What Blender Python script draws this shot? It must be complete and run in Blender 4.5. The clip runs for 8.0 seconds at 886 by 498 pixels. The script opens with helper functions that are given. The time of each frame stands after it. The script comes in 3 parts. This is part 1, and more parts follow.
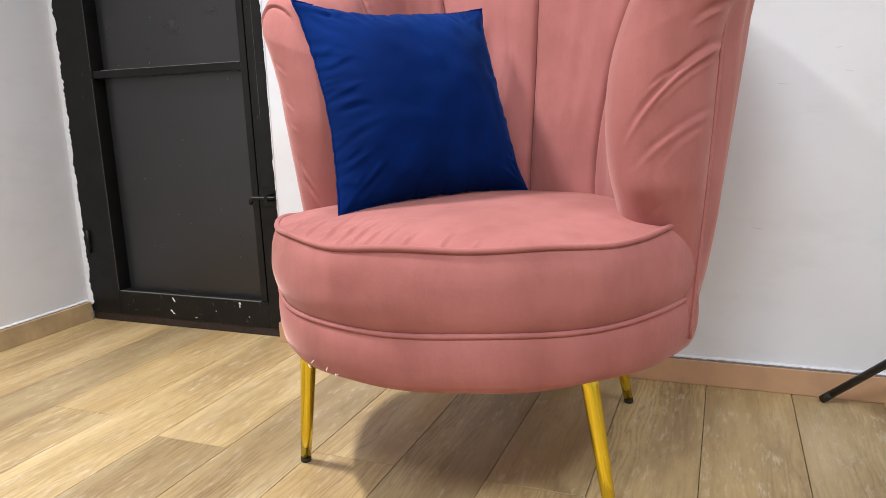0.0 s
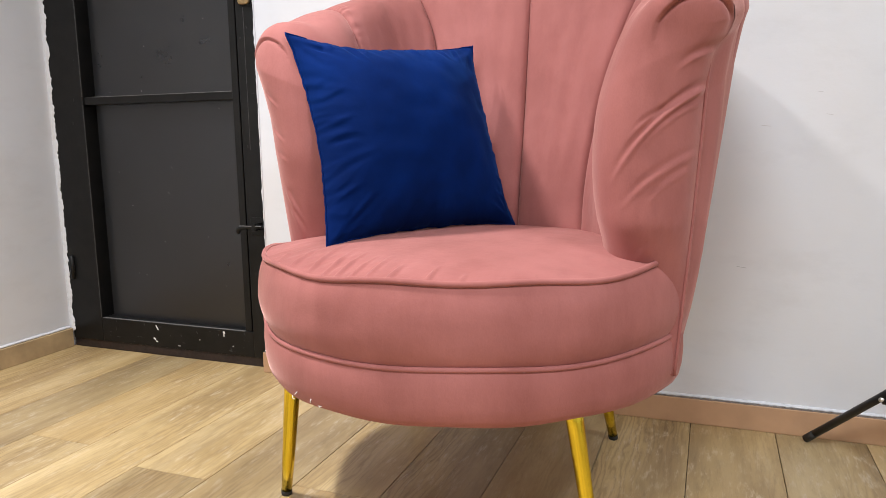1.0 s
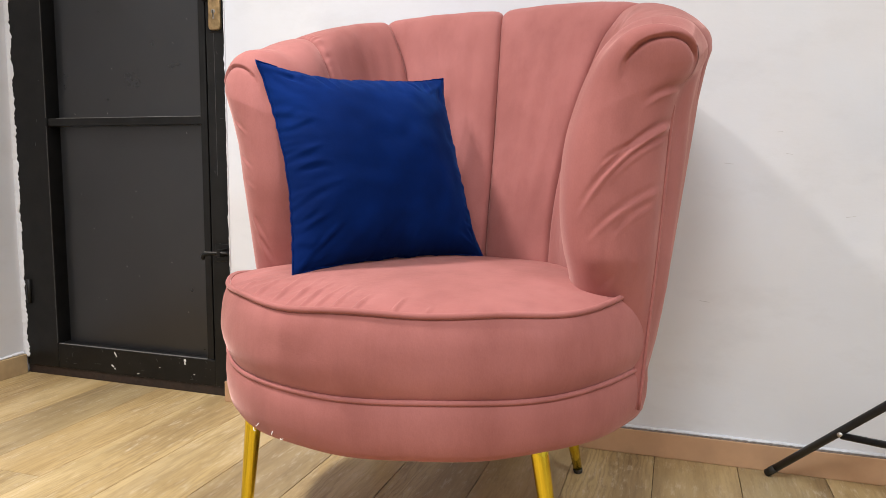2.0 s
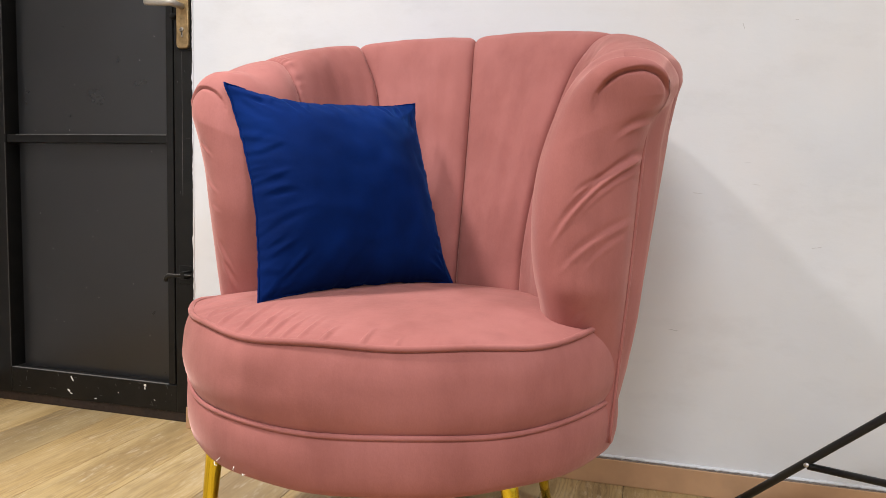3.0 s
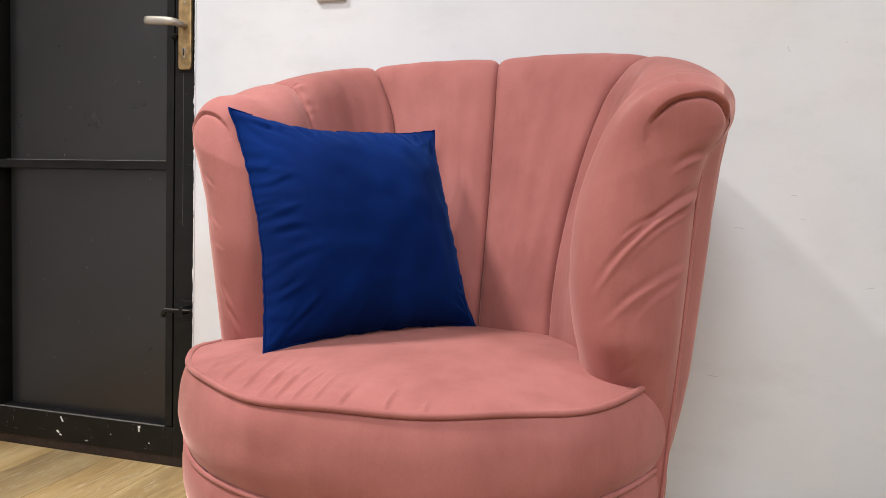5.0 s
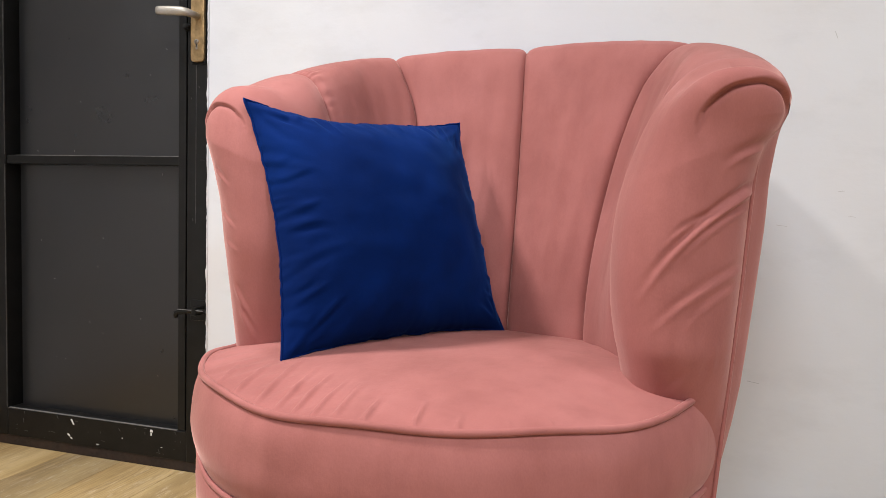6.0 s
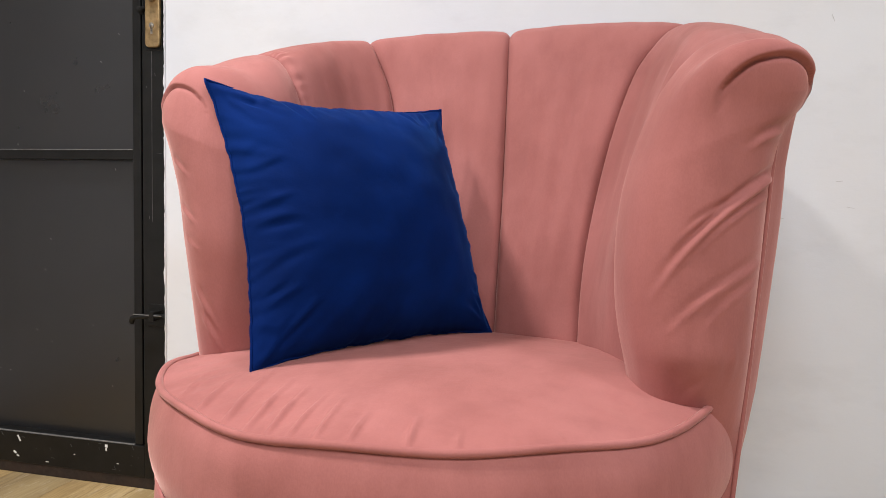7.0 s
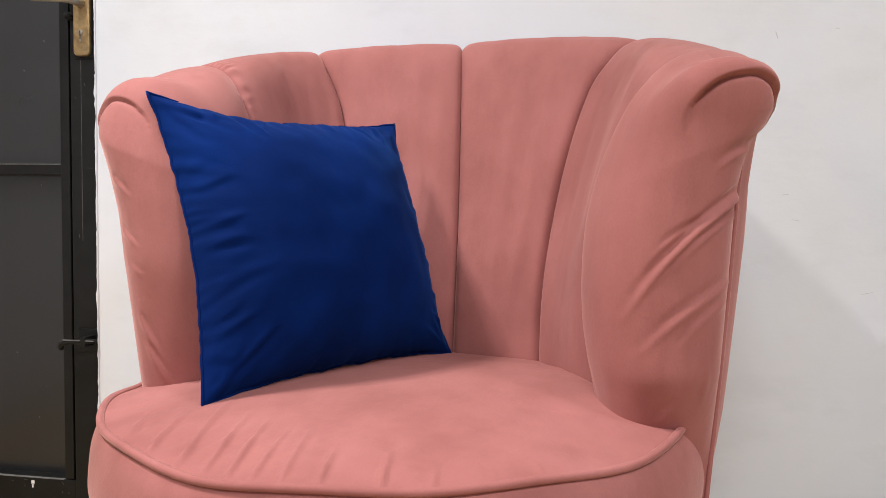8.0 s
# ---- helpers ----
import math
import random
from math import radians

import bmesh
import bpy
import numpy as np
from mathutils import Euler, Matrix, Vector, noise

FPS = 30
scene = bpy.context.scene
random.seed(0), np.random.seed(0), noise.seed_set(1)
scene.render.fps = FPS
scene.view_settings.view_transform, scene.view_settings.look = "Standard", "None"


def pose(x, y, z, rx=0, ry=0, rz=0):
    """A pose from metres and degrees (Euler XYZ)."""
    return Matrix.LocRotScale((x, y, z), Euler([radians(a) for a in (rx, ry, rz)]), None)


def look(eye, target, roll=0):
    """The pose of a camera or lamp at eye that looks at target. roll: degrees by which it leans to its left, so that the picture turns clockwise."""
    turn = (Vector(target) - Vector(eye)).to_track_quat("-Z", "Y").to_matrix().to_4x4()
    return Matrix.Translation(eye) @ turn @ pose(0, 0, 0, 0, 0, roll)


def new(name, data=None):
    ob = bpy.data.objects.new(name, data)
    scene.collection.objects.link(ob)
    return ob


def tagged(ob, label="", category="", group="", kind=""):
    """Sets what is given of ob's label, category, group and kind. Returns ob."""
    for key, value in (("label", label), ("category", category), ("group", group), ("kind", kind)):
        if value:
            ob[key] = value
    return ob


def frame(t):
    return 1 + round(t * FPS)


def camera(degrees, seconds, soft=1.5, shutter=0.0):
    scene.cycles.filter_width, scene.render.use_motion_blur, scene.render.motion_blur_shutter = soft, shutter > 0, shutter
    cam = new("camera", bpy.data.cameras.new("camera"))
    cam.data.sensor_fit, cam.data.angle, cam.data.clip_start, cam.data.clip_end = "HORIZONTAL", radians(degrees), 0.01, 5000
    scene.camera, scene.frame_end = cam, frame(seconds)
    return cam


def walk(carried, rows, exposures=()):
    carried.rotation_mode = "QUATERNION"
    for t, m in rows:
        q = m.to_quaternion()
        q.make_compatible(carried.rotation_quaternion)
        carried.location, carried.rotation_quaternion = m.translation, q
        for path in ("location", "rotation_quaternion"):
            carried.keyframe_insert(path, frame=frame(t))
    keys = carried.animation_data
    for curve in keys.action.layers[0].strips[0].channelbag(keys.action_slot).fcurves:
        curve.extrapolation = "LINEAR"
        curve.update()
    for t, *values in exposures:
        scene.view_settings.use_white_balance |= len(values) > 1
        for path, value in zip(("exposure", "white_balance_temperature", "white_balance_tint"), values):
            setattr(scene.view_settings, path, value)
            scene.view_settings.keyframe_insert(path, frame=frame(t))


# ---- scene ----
cam = camera(63.8, 8.0, soft=0.75)
PATH = [
    (0, (0.088, 0.184, 0.622), (-0.641, 2.004, 0.227), -2.1),
    (0.5, (0.09, 0.181, 0.623), (-0.631, 2.013, 0.272), -1.5),
    (1, (0.089, 0.18, 0.624), (-0.609, 2.028, 0.317), -0.8),
    (1.5, (0.089, 0.181, 0.626), (-0.573, 2.049, 0.361), -0.1),
    (2, (0.089, 0.183, 0.628), (-0.528, 2.071, 0.399), 0.5),
    (3.5, (0.07, 0.218, 0.651), (-0.446, 2.144, 0.5), 1.8),
    (4, (0.053, 0.244, 0.659), (-0.461, 2.173, 0.533), 2.1),
    (4.5, (0.034, 0.274, 0.664), (-0.488, 2.201, 0.547), 1.9),
    (6, (-0.027, 0.359, 0.664), (-0.6, 2.271, 0.535), 1.6),
    (6.5, (-0.048, 0.4, 0.655), (-0.584, 2.322, 0.519), 1.5),
    (7, (-0.079, 0.436, 0.653), (-0.554, 2.375, 0.525), 1.2),
    (7.5, (-0.108, 0.458, 0.656), (-0.492, 2.418, 0.548), 0.9),
    (8, (-0.117, 0.462, 0.664), (-0.416, 2.437, 0.565), 0.7),
]
walk(cam, [(t, look(eye, target, roll)) for t, eye, target, roll in PATH], exposures=((0, 0.09, 6150, 10), (1.0, 0.05, 6250, 10), (2.0, 0.0, 6420, 10), (4.0, -0.14, 6520, 10), (6.0, -0.10, 6400, 10), (8.0, -0.08, 6350, 10)))

# ---- light ----
WALL_Y, LEFT_X, DOOR_Y, EDGE_X = 1.766, -1.760, 1.788, -1.014
RIGHT_X, FRONT_Y, CEILING_Z = 2.7, -2.9, 2.75

world = bpy.data.worlds.new("world")
scene.world = world
world.use_nodes = True
world.node_tree.nodes["Background"].inputs["Color"].default_value = (0.9, 0.95, 1.0, 1)
world.node_tree.nodes["Background"].inputs["Strength"].default_value = 0.05


def downlight(x, y, target, watts, cone, blend, radius, colour):
    data = bpy.data.lights.new("downlight", "SPOT")
    data.spot_size, data.spot_blend, data.shadow_soft_size, data.energy, data.color = radians(cone), blend, radius, watts, colour
    new("downlight", data).matrix_basis = look((x, y, CEILING_Z - 0.03), target)


# added soft fill under the ceiling; no such lamp is seen
def fill_light(x, y, watts, size, colour):
    data = bpy.data.lights.new("fill_light", "AREA")
    data.shape, data.size, data.energy, data.color = "DISK", size, watts, colour
    new("fill_light", data).matrix_basis = pose(x, y, CEILING_Z - 0.02)


downlight(-1.56, 0.88, (-0.60, 1.00, 0), 172, 78, 1.0, 0.060, (1.0, 0.98, 0.96))
downlight(-1.42, 0.70, (-0.65, 0.95, 0), 175, 70, 1.0, 0.065, (1.0, 0.98, 0.96))
fill_light(-0.20, -0.95, 67, 0.9, (0.92, 0.97, 1.0))
fill_light(1.50, -0.05, 45, 0.6, (0.92, 0.96, 1.0))


# ---- materials ----
def node(nt, kind, **sockets):
    n = nt.nodes.new(kind)
    for k, v in sockets.items():
        n.inputs[k.replace("_", " ")].default_value = v
    return n


def base_material(name, rough=0.6, metal=0.0):
    m = bpy.data.materials.new(name)
    m.use_nodes = True
    b = m.node_tree.nodes["Principled BSDF"]
    b.inputs["Roughness"].default_value, b.inputs["Metallic"].default_value = rough, metal
    return m, m.node_tree, b


def coords(nt, scale=(1, 1, 1)):
    c = nt.nodes.new("ShaderNodeTexCoord")
    mp = nt.nodes.new("ShaderNodeMapping")
    mp.inputs["Scale"].default_value = scale
    nt.links.new(c.outputs["Object"], mp.inputs["Vector"])
    return mp.outputs["Vector"]


def noise_tex(nt, vec, scale, detail=3.0, rough=0.5):
    n = node(nt, "ShaderNodeTexNoise", Scale=scale, Detail=detail, Roughness=rough)
    nt.links.new(vec, n.inputs["Vector"])
    return n.outputs["Fac"]


def ramp(nt, fac, stops):
    r = nt.nodes.new("ShaderNodeValToRGB")
    while len(r.color_ramp.elements) < len(stops):
        r.color_ramp.elements.new(0.5)
    for e, (p, c) in zip(r.color_ramp.elements, stops):
        e.position, e.color = p, (*c, 1)
    nt.links.new(fac, r.inputs["Fac"])
    return r.outputs["Color"]


def mix(nt, fac, a, b, blend="MIX"):
    m = nt.nodes.new("ShaderNodeMix")
    m.data_type, m.blend_type = "RGBA", blend
    for s, v in ((m.inputs[0], fac), (m.inputs[6], a), (m.inputs[7], b)):
        if isinstance(v, (int, float)):
            s.default_value = v
        elif isinstance(v, tuple):
            s.default_value = (*v, 1)
        else:
            nt.links.new(v, s)
    return m.outputs[2]


def bump(nt, b, fac, strength, distance):
    n = node(nt, "ShaderNodeBump", Strength=strength, Distance=distance)
    nt.links.new(fac, n.inputs["Height"])
    old = b.inputs["Normal"].links
    if old:
        nt.links.new(old[0].from_socket, n.inputs["Normal"])
    nt.links.new(n.outputs["Normal"], b.inputs["Normal"])


def velvet(name, dark, mid, light, sheen, tint, nap, gloss=0.15):
    m, nt, b = base_material(name, 0.85)
    v = coords(nt)
    big = noise_tex(nt, v, 5.0, 3, 0.55)
    col = ramp(nt, big, [(0.22, dark), (0.5, mid), (0.80, light)])
    brushed = noise_tex(nt, coords(nt, (1, 1, 0.3)), 16.0, 5, 0.65)
    col = mix(nt, nap, col, ramp(nt, brushed, [(0.36, (0.74, 0.70, 0.69)), (0.52, (1.0, 1.0, 1.0)), (0.68, (1.12, 1.15, 1.15))]), "MULTIPLY")
    fine = noise_tex(nt, coords(nt, (1, 1, 0.4)), 700.0, 2, 0.6)
    col = mix(nt, 0.14, col, ramp(nt, fine, [(0.35, (0.55, 0.55, 0.55)), (0.65, (1.0, 1.0, 1.0))]), "MULTIPLY")
    nt.links.new(col, b.inputs["Base Color"])
    b.inputs["Specular IOR Level"].default_value = gloss
    b.inputs["Sheen Weight"].default_value = sheen
    b.inputs["Sheen Roughness"].default_value = 0.34
    b.inputs["Sheen Tint"].default_value = (*tint, 1)
    bump(nt, b, fine, 0.10, 0.0005)
    bump(nt, b, brushed, 0.20, 0.003)
    bump(nt, b, noise_tex(nt, v, 38.0, 5, 0.65), 0.22, 0.003)
    return m


PINK = velvet("pink_velvet", (0.285, 0.098, 0.086), (0.350, 0.126, 0.112), (0.415, 0.158, 0.144), 0.46, (1.0, 0.63, 0.56), 0.36)
BLUE = velvet("blue_velvet", (0.0009, 0.0078, 0.054), (0.0013, 0.0122, 0.083), (0.0024, 0.0225, 0.146), 0.20, (0.05, 0.30, 1.0), 0.40, 0.05)


def plaster(name):
    m, nt, b = base_material(name, 0.55)
    v = coords(nt)
    col = ramp(nt, noise_tex(nt, v, 1.7, 4, 0.6), [(0.3, (0.655, 0.650, 0.664)), (0.55, (0.715, 0.710, 0.726)), (0.8, (0.750, 0.746, 0.762))])
    col = mix(nt, 0.8, col, ramp(nt, noise_tex(nt, coords(nt, (1, 1, 0.8)), 2.6, 3, 0.55), [(0.30, (0.965, 0.985, 1.02)), (0.50, (1.0, 1.0, 1.0)), (0.70, (1.02, 0.985, 0.955))]), "MULTIPLY")
    smear = noise_tex(nt, coords(nt, (1.0, 1.0, 2.2)), 6.0, 6, 0.65)
    col = mix(nt, 0.35, col, ramp(nt, smear, [(0.30, (0.86, 0.85, 0.84)), (0.48, (1, 1, 1))]), "MULTIPLY")
    nt.links.new(col, b.inputs["Base Color"])
    bump(nt, b, noise_tex(nt, v, 3.2, 4, 0.5), 0.30, 0.012)
    bump(nt, b, smear, 0.25, 0.003)
    bump(nt, b, noise_tex(nt, v, 160.0, 3, 0.6), 0.12, 0.0008)
    return m


PLASTER = plaster("white_plaster")


def oak(name, a, c, d, rough):
    m, nt, b = base_material(name, rough)
    info = nt.nodes.new("ShaderNodeObjectInfo")
    off = nt.nodes.new("ShaderNodeVectorMath")
    off.operation = "MULTIPLY_ADD"
    cmb = nt.nodes.new("ShaderNodeCombineXYZ")
    for i in range(3):
        nt.links.new(info.outputs["Random"], cmb.inputs[i])
    off.inputs[1].default_value = (37.0, 61.0, 13.0)
    nt.links.new(cmb.outputs["Vector"], off.inputs[0])
    nt.links.new(coords(nt), off.inputs[2])
    base = off.outputs["Vector"]

    def scaled(s):
        mp = nt.nodes.new("ShaderNodeMapping")
        mp.inputs["Scale"].default_value = s
        nt.links.new(base, mp.inputs["Vector"])
        return mp.outputs["Vector"]
    grain = noise_tex(nt, scaled((34, 1.6, 1)), 1.0, 6, 0.62)
    broad = noise_tex(nt, scaled((7.0, 1.1, 1)), 1.0, 3, 0.55)
    wave = nt.nodes.new("ShaderNodeTexWave")
    wave.wave_type, wave.bands_direction = "BANDS", "X"
    for k, x in (("Scale", 16.0), ("Distortion", 14.0), ("Detail", 4.0), ("Detail Scale", 1.6)):
        wave.inputs[k].default_value = x
    nt.links.new(scaled((1.6, 0.22, 1)), wave.inputs["Vector"])
    col = ramp(nt, broad, [(0.25, a), (0.5, c), (0.75, d)])
    patch = noise_tex(nt, scaled((18.0, 4.0, 1)), 1.0, 8, 0.78)
    col = mix(nt, 0.55, col, ramp(nt, patch, [(0.36, (0.68, 0.65, 0.61)), (0.5, (0.98, 0.97, 0.95)), (0.66, (1.12, 1.12, 1.10))]), "MULTIPLY")
    ring = noise_tex(nt, scaled((150, 14.0, 1)), 1.0, 5, 0.75)
    col = mix(nt, 0.30, col, ramp(nt, ring, [(0.36, (0.55, 0.50, 0.45)), (0.47, (1, 1, 1)), (0.62, (1.0, 1.0, 1.0)), (0.70, (1.25, 1.25, 1.22))]), "MULTIPLY")
    col = mix(nt, 0.28, col, ramp(nt, grain, [(0.32, (0.52, 0.47, 0.42)), (0.5, (0.95, 0.94, 0.92)), (0.7, (1, 1, 1))]), "MULTIPLY")
    figure = ramp(nt, noise_tex(nt, scaled((5.0, 1.6, 1)), 1.0, 3, 0.6), [(0.42, (0.06, 0.06, 0.06)), (0.62, (0.60, 0.60, 0.60))])
    col = mix(nt, figure, col, ramp(nt, wave.outputs["Fac"], [(0.0, (0.56, 0.50, 0.44)), (0.28, (0.97, 0.97, 0.96)), (0.8, (1.0, 1.0, 1.0)), (1.0, (1.16, 1.16, 1.14))]), "MULTIPLY")
    fleck = noise_tex(nt, scaled((95, 20, 1)), 1.0, 5, 0.75)
    cloud = noise_tex(nt, scaled((8, 3.0, 1)), 1.0, 3, 0.6)
    chalk = mix(nt, 1.0, ramp(nt, fleck, [(0.53, (0, 0, 0)), (0.67, (0.55, 0.55, 0.55))]), ramp(nt, cloud, [(0.36, (0, 0, 0)), (0.58, (1, 1, 1))]), "MULTIPLY")
    col = mix(nt, chalk, col, (0.66, 0.56, 0.42))
    tone = ramp(nt, info.outputs["Random"], [(0.0, (0.78, 0.77, 0.78)), (0.35, (1.0, 0.98, 0.95)), (0.7, (0.92, 0.86, 0.78)), (1.0, (1.05, 1.03, 1.0))])
    col = mix(nt, 1.0, col, tone, "MULTIPLY")
    nt.links.new(col, b.inputs["Base Color"])
    nt.links.new(ramp(nt, grain, [(0.3, (rough + 0.15,) * 3), (0.7, (rough,) * 3)]), b.inputs["Roughness"])
    bump(nt, b, grain, 0.12, 0.0008)
    return m


OAK = oak("oak_laminate", (0.290, 0.195, 0.094), (0.440, 0.320, 0.155), (0.585, 0.455, 0.255), 0.36)


def plain(name, colour, rough, metal=0.0, var=0.12, scale=14.0, relief=0.0):
    m, nt, b = base_material(name, rough, metal)
    f = noise_tex(nt, coords(nt), scale, 4, 0.6)
    lo, hi = tuple(c * (1 - var) for c in colour), tuple(min(1, c * (1 + var)) for c in colour)
    nt.links.new(ramp(nt, f, [(0.3, lo), (0.7, hi)]), b.inputs["Base Color"])
    nt.links.new(ramp(nt, noise_tex(nt, coords(nt), scale * 2.3, 4, 0.6), [(0.3, (rough * 0.85,) * 3), (0.7, (min(1, rough * 1.2),) * 3)]), b.inputs["Roughness"])
    if relief:
        bump(nt, b, f, 0.4, relief)
    return m


SKIRTING = plain("varnished_wood", (0.50, 0.295, 0.165), 0.45, 0, 0.12, 9.0)
SKIRTING_SIDE = plain("dull_varnished_wood", (0.43, 0.305, 0.165), 0.5, 0, 0.22, 11.0)
SKIRTING_EDGE = plain("unpainted_gap", (0.20, 0.16, 0.13), 0.9)
JOINT = plain("floor_joint", (0.11, 0.075, 0.042), 0.9)
BLACK_FRAME = plain("black_gloss_paint", (0.008, 0.0075, 0.007), 0.36, 0, 0.3, 22.0, 0.0012)
BLACK_SHEET = plain("black_sheet_paint", (0.0100, 0.0101, 0.0113), 0.32, 0, 0.18, 5.0, 0.0003)
# grey for fine scratches, and for edges painted as if catching light
LIT_WORN_EDGE = plain("lit_worn_black_edge", (0.15, 0.145, 0.14), 0.5, 0, 0.4, 60.0)
# near black for the latch tongue, and for shade in slits and recesses
BLACK_AND_SHADE = plain("black_and_shade", (0.004, 0.004, 0.004), 0.9)
for m, gloss in ((BLACK_FRAME, 0.24), (BLACK_SHEET, 0.75)):
    m.node_tree.nodes["Principled BSDF"].inputs["Specular IOR Level"].default_value = gloss
DIRTY_SILL = plain("dirty_threshold", (0.020, 0.010, 0.007), 0.6, 0, 0.5, 40.0)
GOLD = plain("polished_gold", (0.82, 0.63, 0.05), 0.14, 1.0, 0.05, 8.0)
RUBBER = plain("black_rubber", (0.02, 0.017, 0.012), 0.7)
BRASS = plain("worn_brass", (0.40, 0.27, 0.13), 0.42, 0.75, 0.4, 55.0, 0.0006)
LEVER = plain("brushed_nickel", (0.42, 0.38, 0.33), 0.50, 0.80, 0.15, 40.0)
TRIPOD = plain("black_tube_paint", (0.012, 0.012, 0.013), 0.35)
STEEL = plain("bright_rivet", (0.75, 0.75, 0.76), 0.3, 1.0)
SWITCH = plain("aged_white_plastic", (0.62, 0.57, 0.51), 0.45, 0, 0.06)
SCUFF = plain("wall_scuff", (0.52, 0.50, 0.49), 0.8)
# grey of the door's scuffs, used too for a painted highlight on the stile
SCUFF_AND_GLINT = plain("grey_scuff_and_glint", (0.055, 0.052, 0.050), 0.6, 0, 0.4, 60.0)
WHITE_DROP = plain("white_paint_drop", (0.75, 0.74, 0.72), 0.6)


# ---- mesh helpers ----
def part(name, bm, material, parent=None, label="", smooth=True):
    me = bpy.data.meshes.new(name)
    bm.normal_update()
    bm.to_mesh(me)
    bm.free()
    me.materials.append(material)
    if smooth:
        me.shade_smooth()
    ob = new(name, me)
    if parent:
        ob.parent = parent
    if label:
        ob["label"] = label
    return ob


def empty(name, m=Matrix()):
    ob = new(name)
    ob.empty_display_size = 0.1
    ob.matrix_basis = m
    return ob


def box(x0, x1, y0, y1, z0, z1, bevel=0.0, segments=2):
    bm = bmesh.new()
    bmesh.ops.create_cube(bm, size=1)
    bmesh.ops.scale(bm, vec=(x1 - x0, y1 - y0, z1 - z0), verts=bm.verts)
    bmesh.ops.translate(bm, vec=((x0 + x1) / 2, (y0 + y1) / 2, (z0 + z1) / 2), verts=bm.verts)
    if bevel:
        bmesh.ops.bevel(bm, geom=bm.edges[:], offset=bevel, segments=segments, affect="EDGES", profile=0.5)
    return bm


def grid(rows, closed=False):
    """A sheet of quads from rows of points."""
    bm = bmesh.new()
    vs = [[bm.verts.new(p) for p in r] for r in rows]
    n = len(rows[0])
    for a, b in zip(vs, vs[1:]):
        for i in range(n if closed else n - 1):
            j = (i + 1) % n
            bm.faces.new((a[i], a[j], b[j], b[i]))
    return bm


def tube(points, radii, sides=10, closed=False, caps=True):
    """A round cord or bar along points."""
    pts = [Vector(p) for p in points]
    if isinstance(radii, (int, float)):
        radii = [radii] * len(pts)
    rings = []
    ref = Vector((0, 0, 1))
    for i, p in enumerate(pts):
        a = pts[i - 1] if (i or closed) else p
        b = pts[(i + 1) % len(pts)] if (i < len(pts) - 1 or closed) else p
        t = (b - a).normalized()
        if abs(t.dot(ref)) > 0.95:
            ref = Vector((1, 0, 0)) if abs(t.x) < 0.9 else Vector((0, 1, 0))
        u = t.cross(ref).normalized()
        w = u.cross(t)
        rings.append([p + radii[i] * (math.cos(k) * u + math.sin(k) * w) for k in (2 * math.pi * j / sides for j in range(sides))])
    if closed:
        rings.append(rings[0])
    bm = grid(rings, True)
    if caps and not closed:
        bm.verts.ensure_lookup_table()
        bm.faces.new(bm.verts[:sides][::-1])
        bm.faces.new(bm.verts[-sides:])
    if closed:
        bmesh.ops.remove_doubles(bm, verts=bm.verts, dist=1e-6)
    bmesh.ops.recalc_face_normals(bm, faces=bm.faces)
    return bm


def spline(keys, x):
    """A smooth curve through keys (x, vector)."""
    xs = [k[0] for k in keys]
    i = max(0, min(len(xs) - 2, sum(1 for k in xs if k <= x) - 1))
    p = [np.array(keys[max(0, min(len(keys) - 1, j))][1], float) for j in (i - 1, i, i + 1, i + 2)]
    q = [xs[max(0, min(len(keys) - 1, j))] for j in (i - 1, i, i + 1, i + 2)]
    h = q[2] - q[1]
    m1 = (p[2] - p[0]) / max(1e-6, q[2] - q[0]) * h
    m2 = (p[3] - p[1]) / max(1e-6, q[3] - q[1]) * h
    t = (x - q[1]) / h
    return (2 * t**3 - 3 * t**2 + 1) * p[1] + (t**3 - 2 * t**2 + t) * m1 + (-2 * t**3 + 3 * t**2) * p[2] + (t**3 - t**2) * m2


def bell(x):
    return math.exp(-x * x)


# ---- the room ----
def wall(name, label, *dims):
    return tagged(part(name, box(*dims), PLASTER, smooth=False), label, "wall", kind="structure")


wall_back = wall("wall_back", "white plastered wall with uneven trowelled paint", EDGE_X, RIGHT_X, WALL_Y, WALL_Y + 0.15, 0, CEILING_Z)
wall("wall_back_over_door", "white plastered wall above the black door", LEFT_X, EDGE_X, WALL_Y, WALL_Y + 0.15, 2.08, CEILING_Z)
wall("wall_left", "white plastered side wall beside the black door", LEFT_X - 0.15, LEFT_X, FRONT_Y, WALL_Y + 0.15, 0, CEILING_Z)
wall("wall_right", "plain white plastered wall", RIGHT_X, RIGHT_X + 0.15, FRONT_Y, WALL_Y + 0.15, 0, CEILING_Z)
wall("wall_front", "plain white plastered wall", LEFT_X - 0.15, RIGHT_X + 0.15, FRONT_Y - 0.15, FRONT_Y, 0, CEILING_Z)
tagged(part("ceiling", box(LEFT_X - 0.15, RIGHT_X + 0.15, FRONT_Y - 0.15, WALL_Y + 0.15, CEILING_Z, CEILING_Z + 0.1), PLASTER, smooth=False),
       "plain white ceiling", "ceiling", kind="structure")
floor = tagged(part("floor", box(LEFT_X - 0.15, RIGHT_X + 0.15, FRONT_Y - 0.15, WALL_Y + 0.3, -0.05, -0.006), JOINT, smooth=False),
               "light oak laminate floor of long planks with grey-brown grain", "floor", kind="structure")

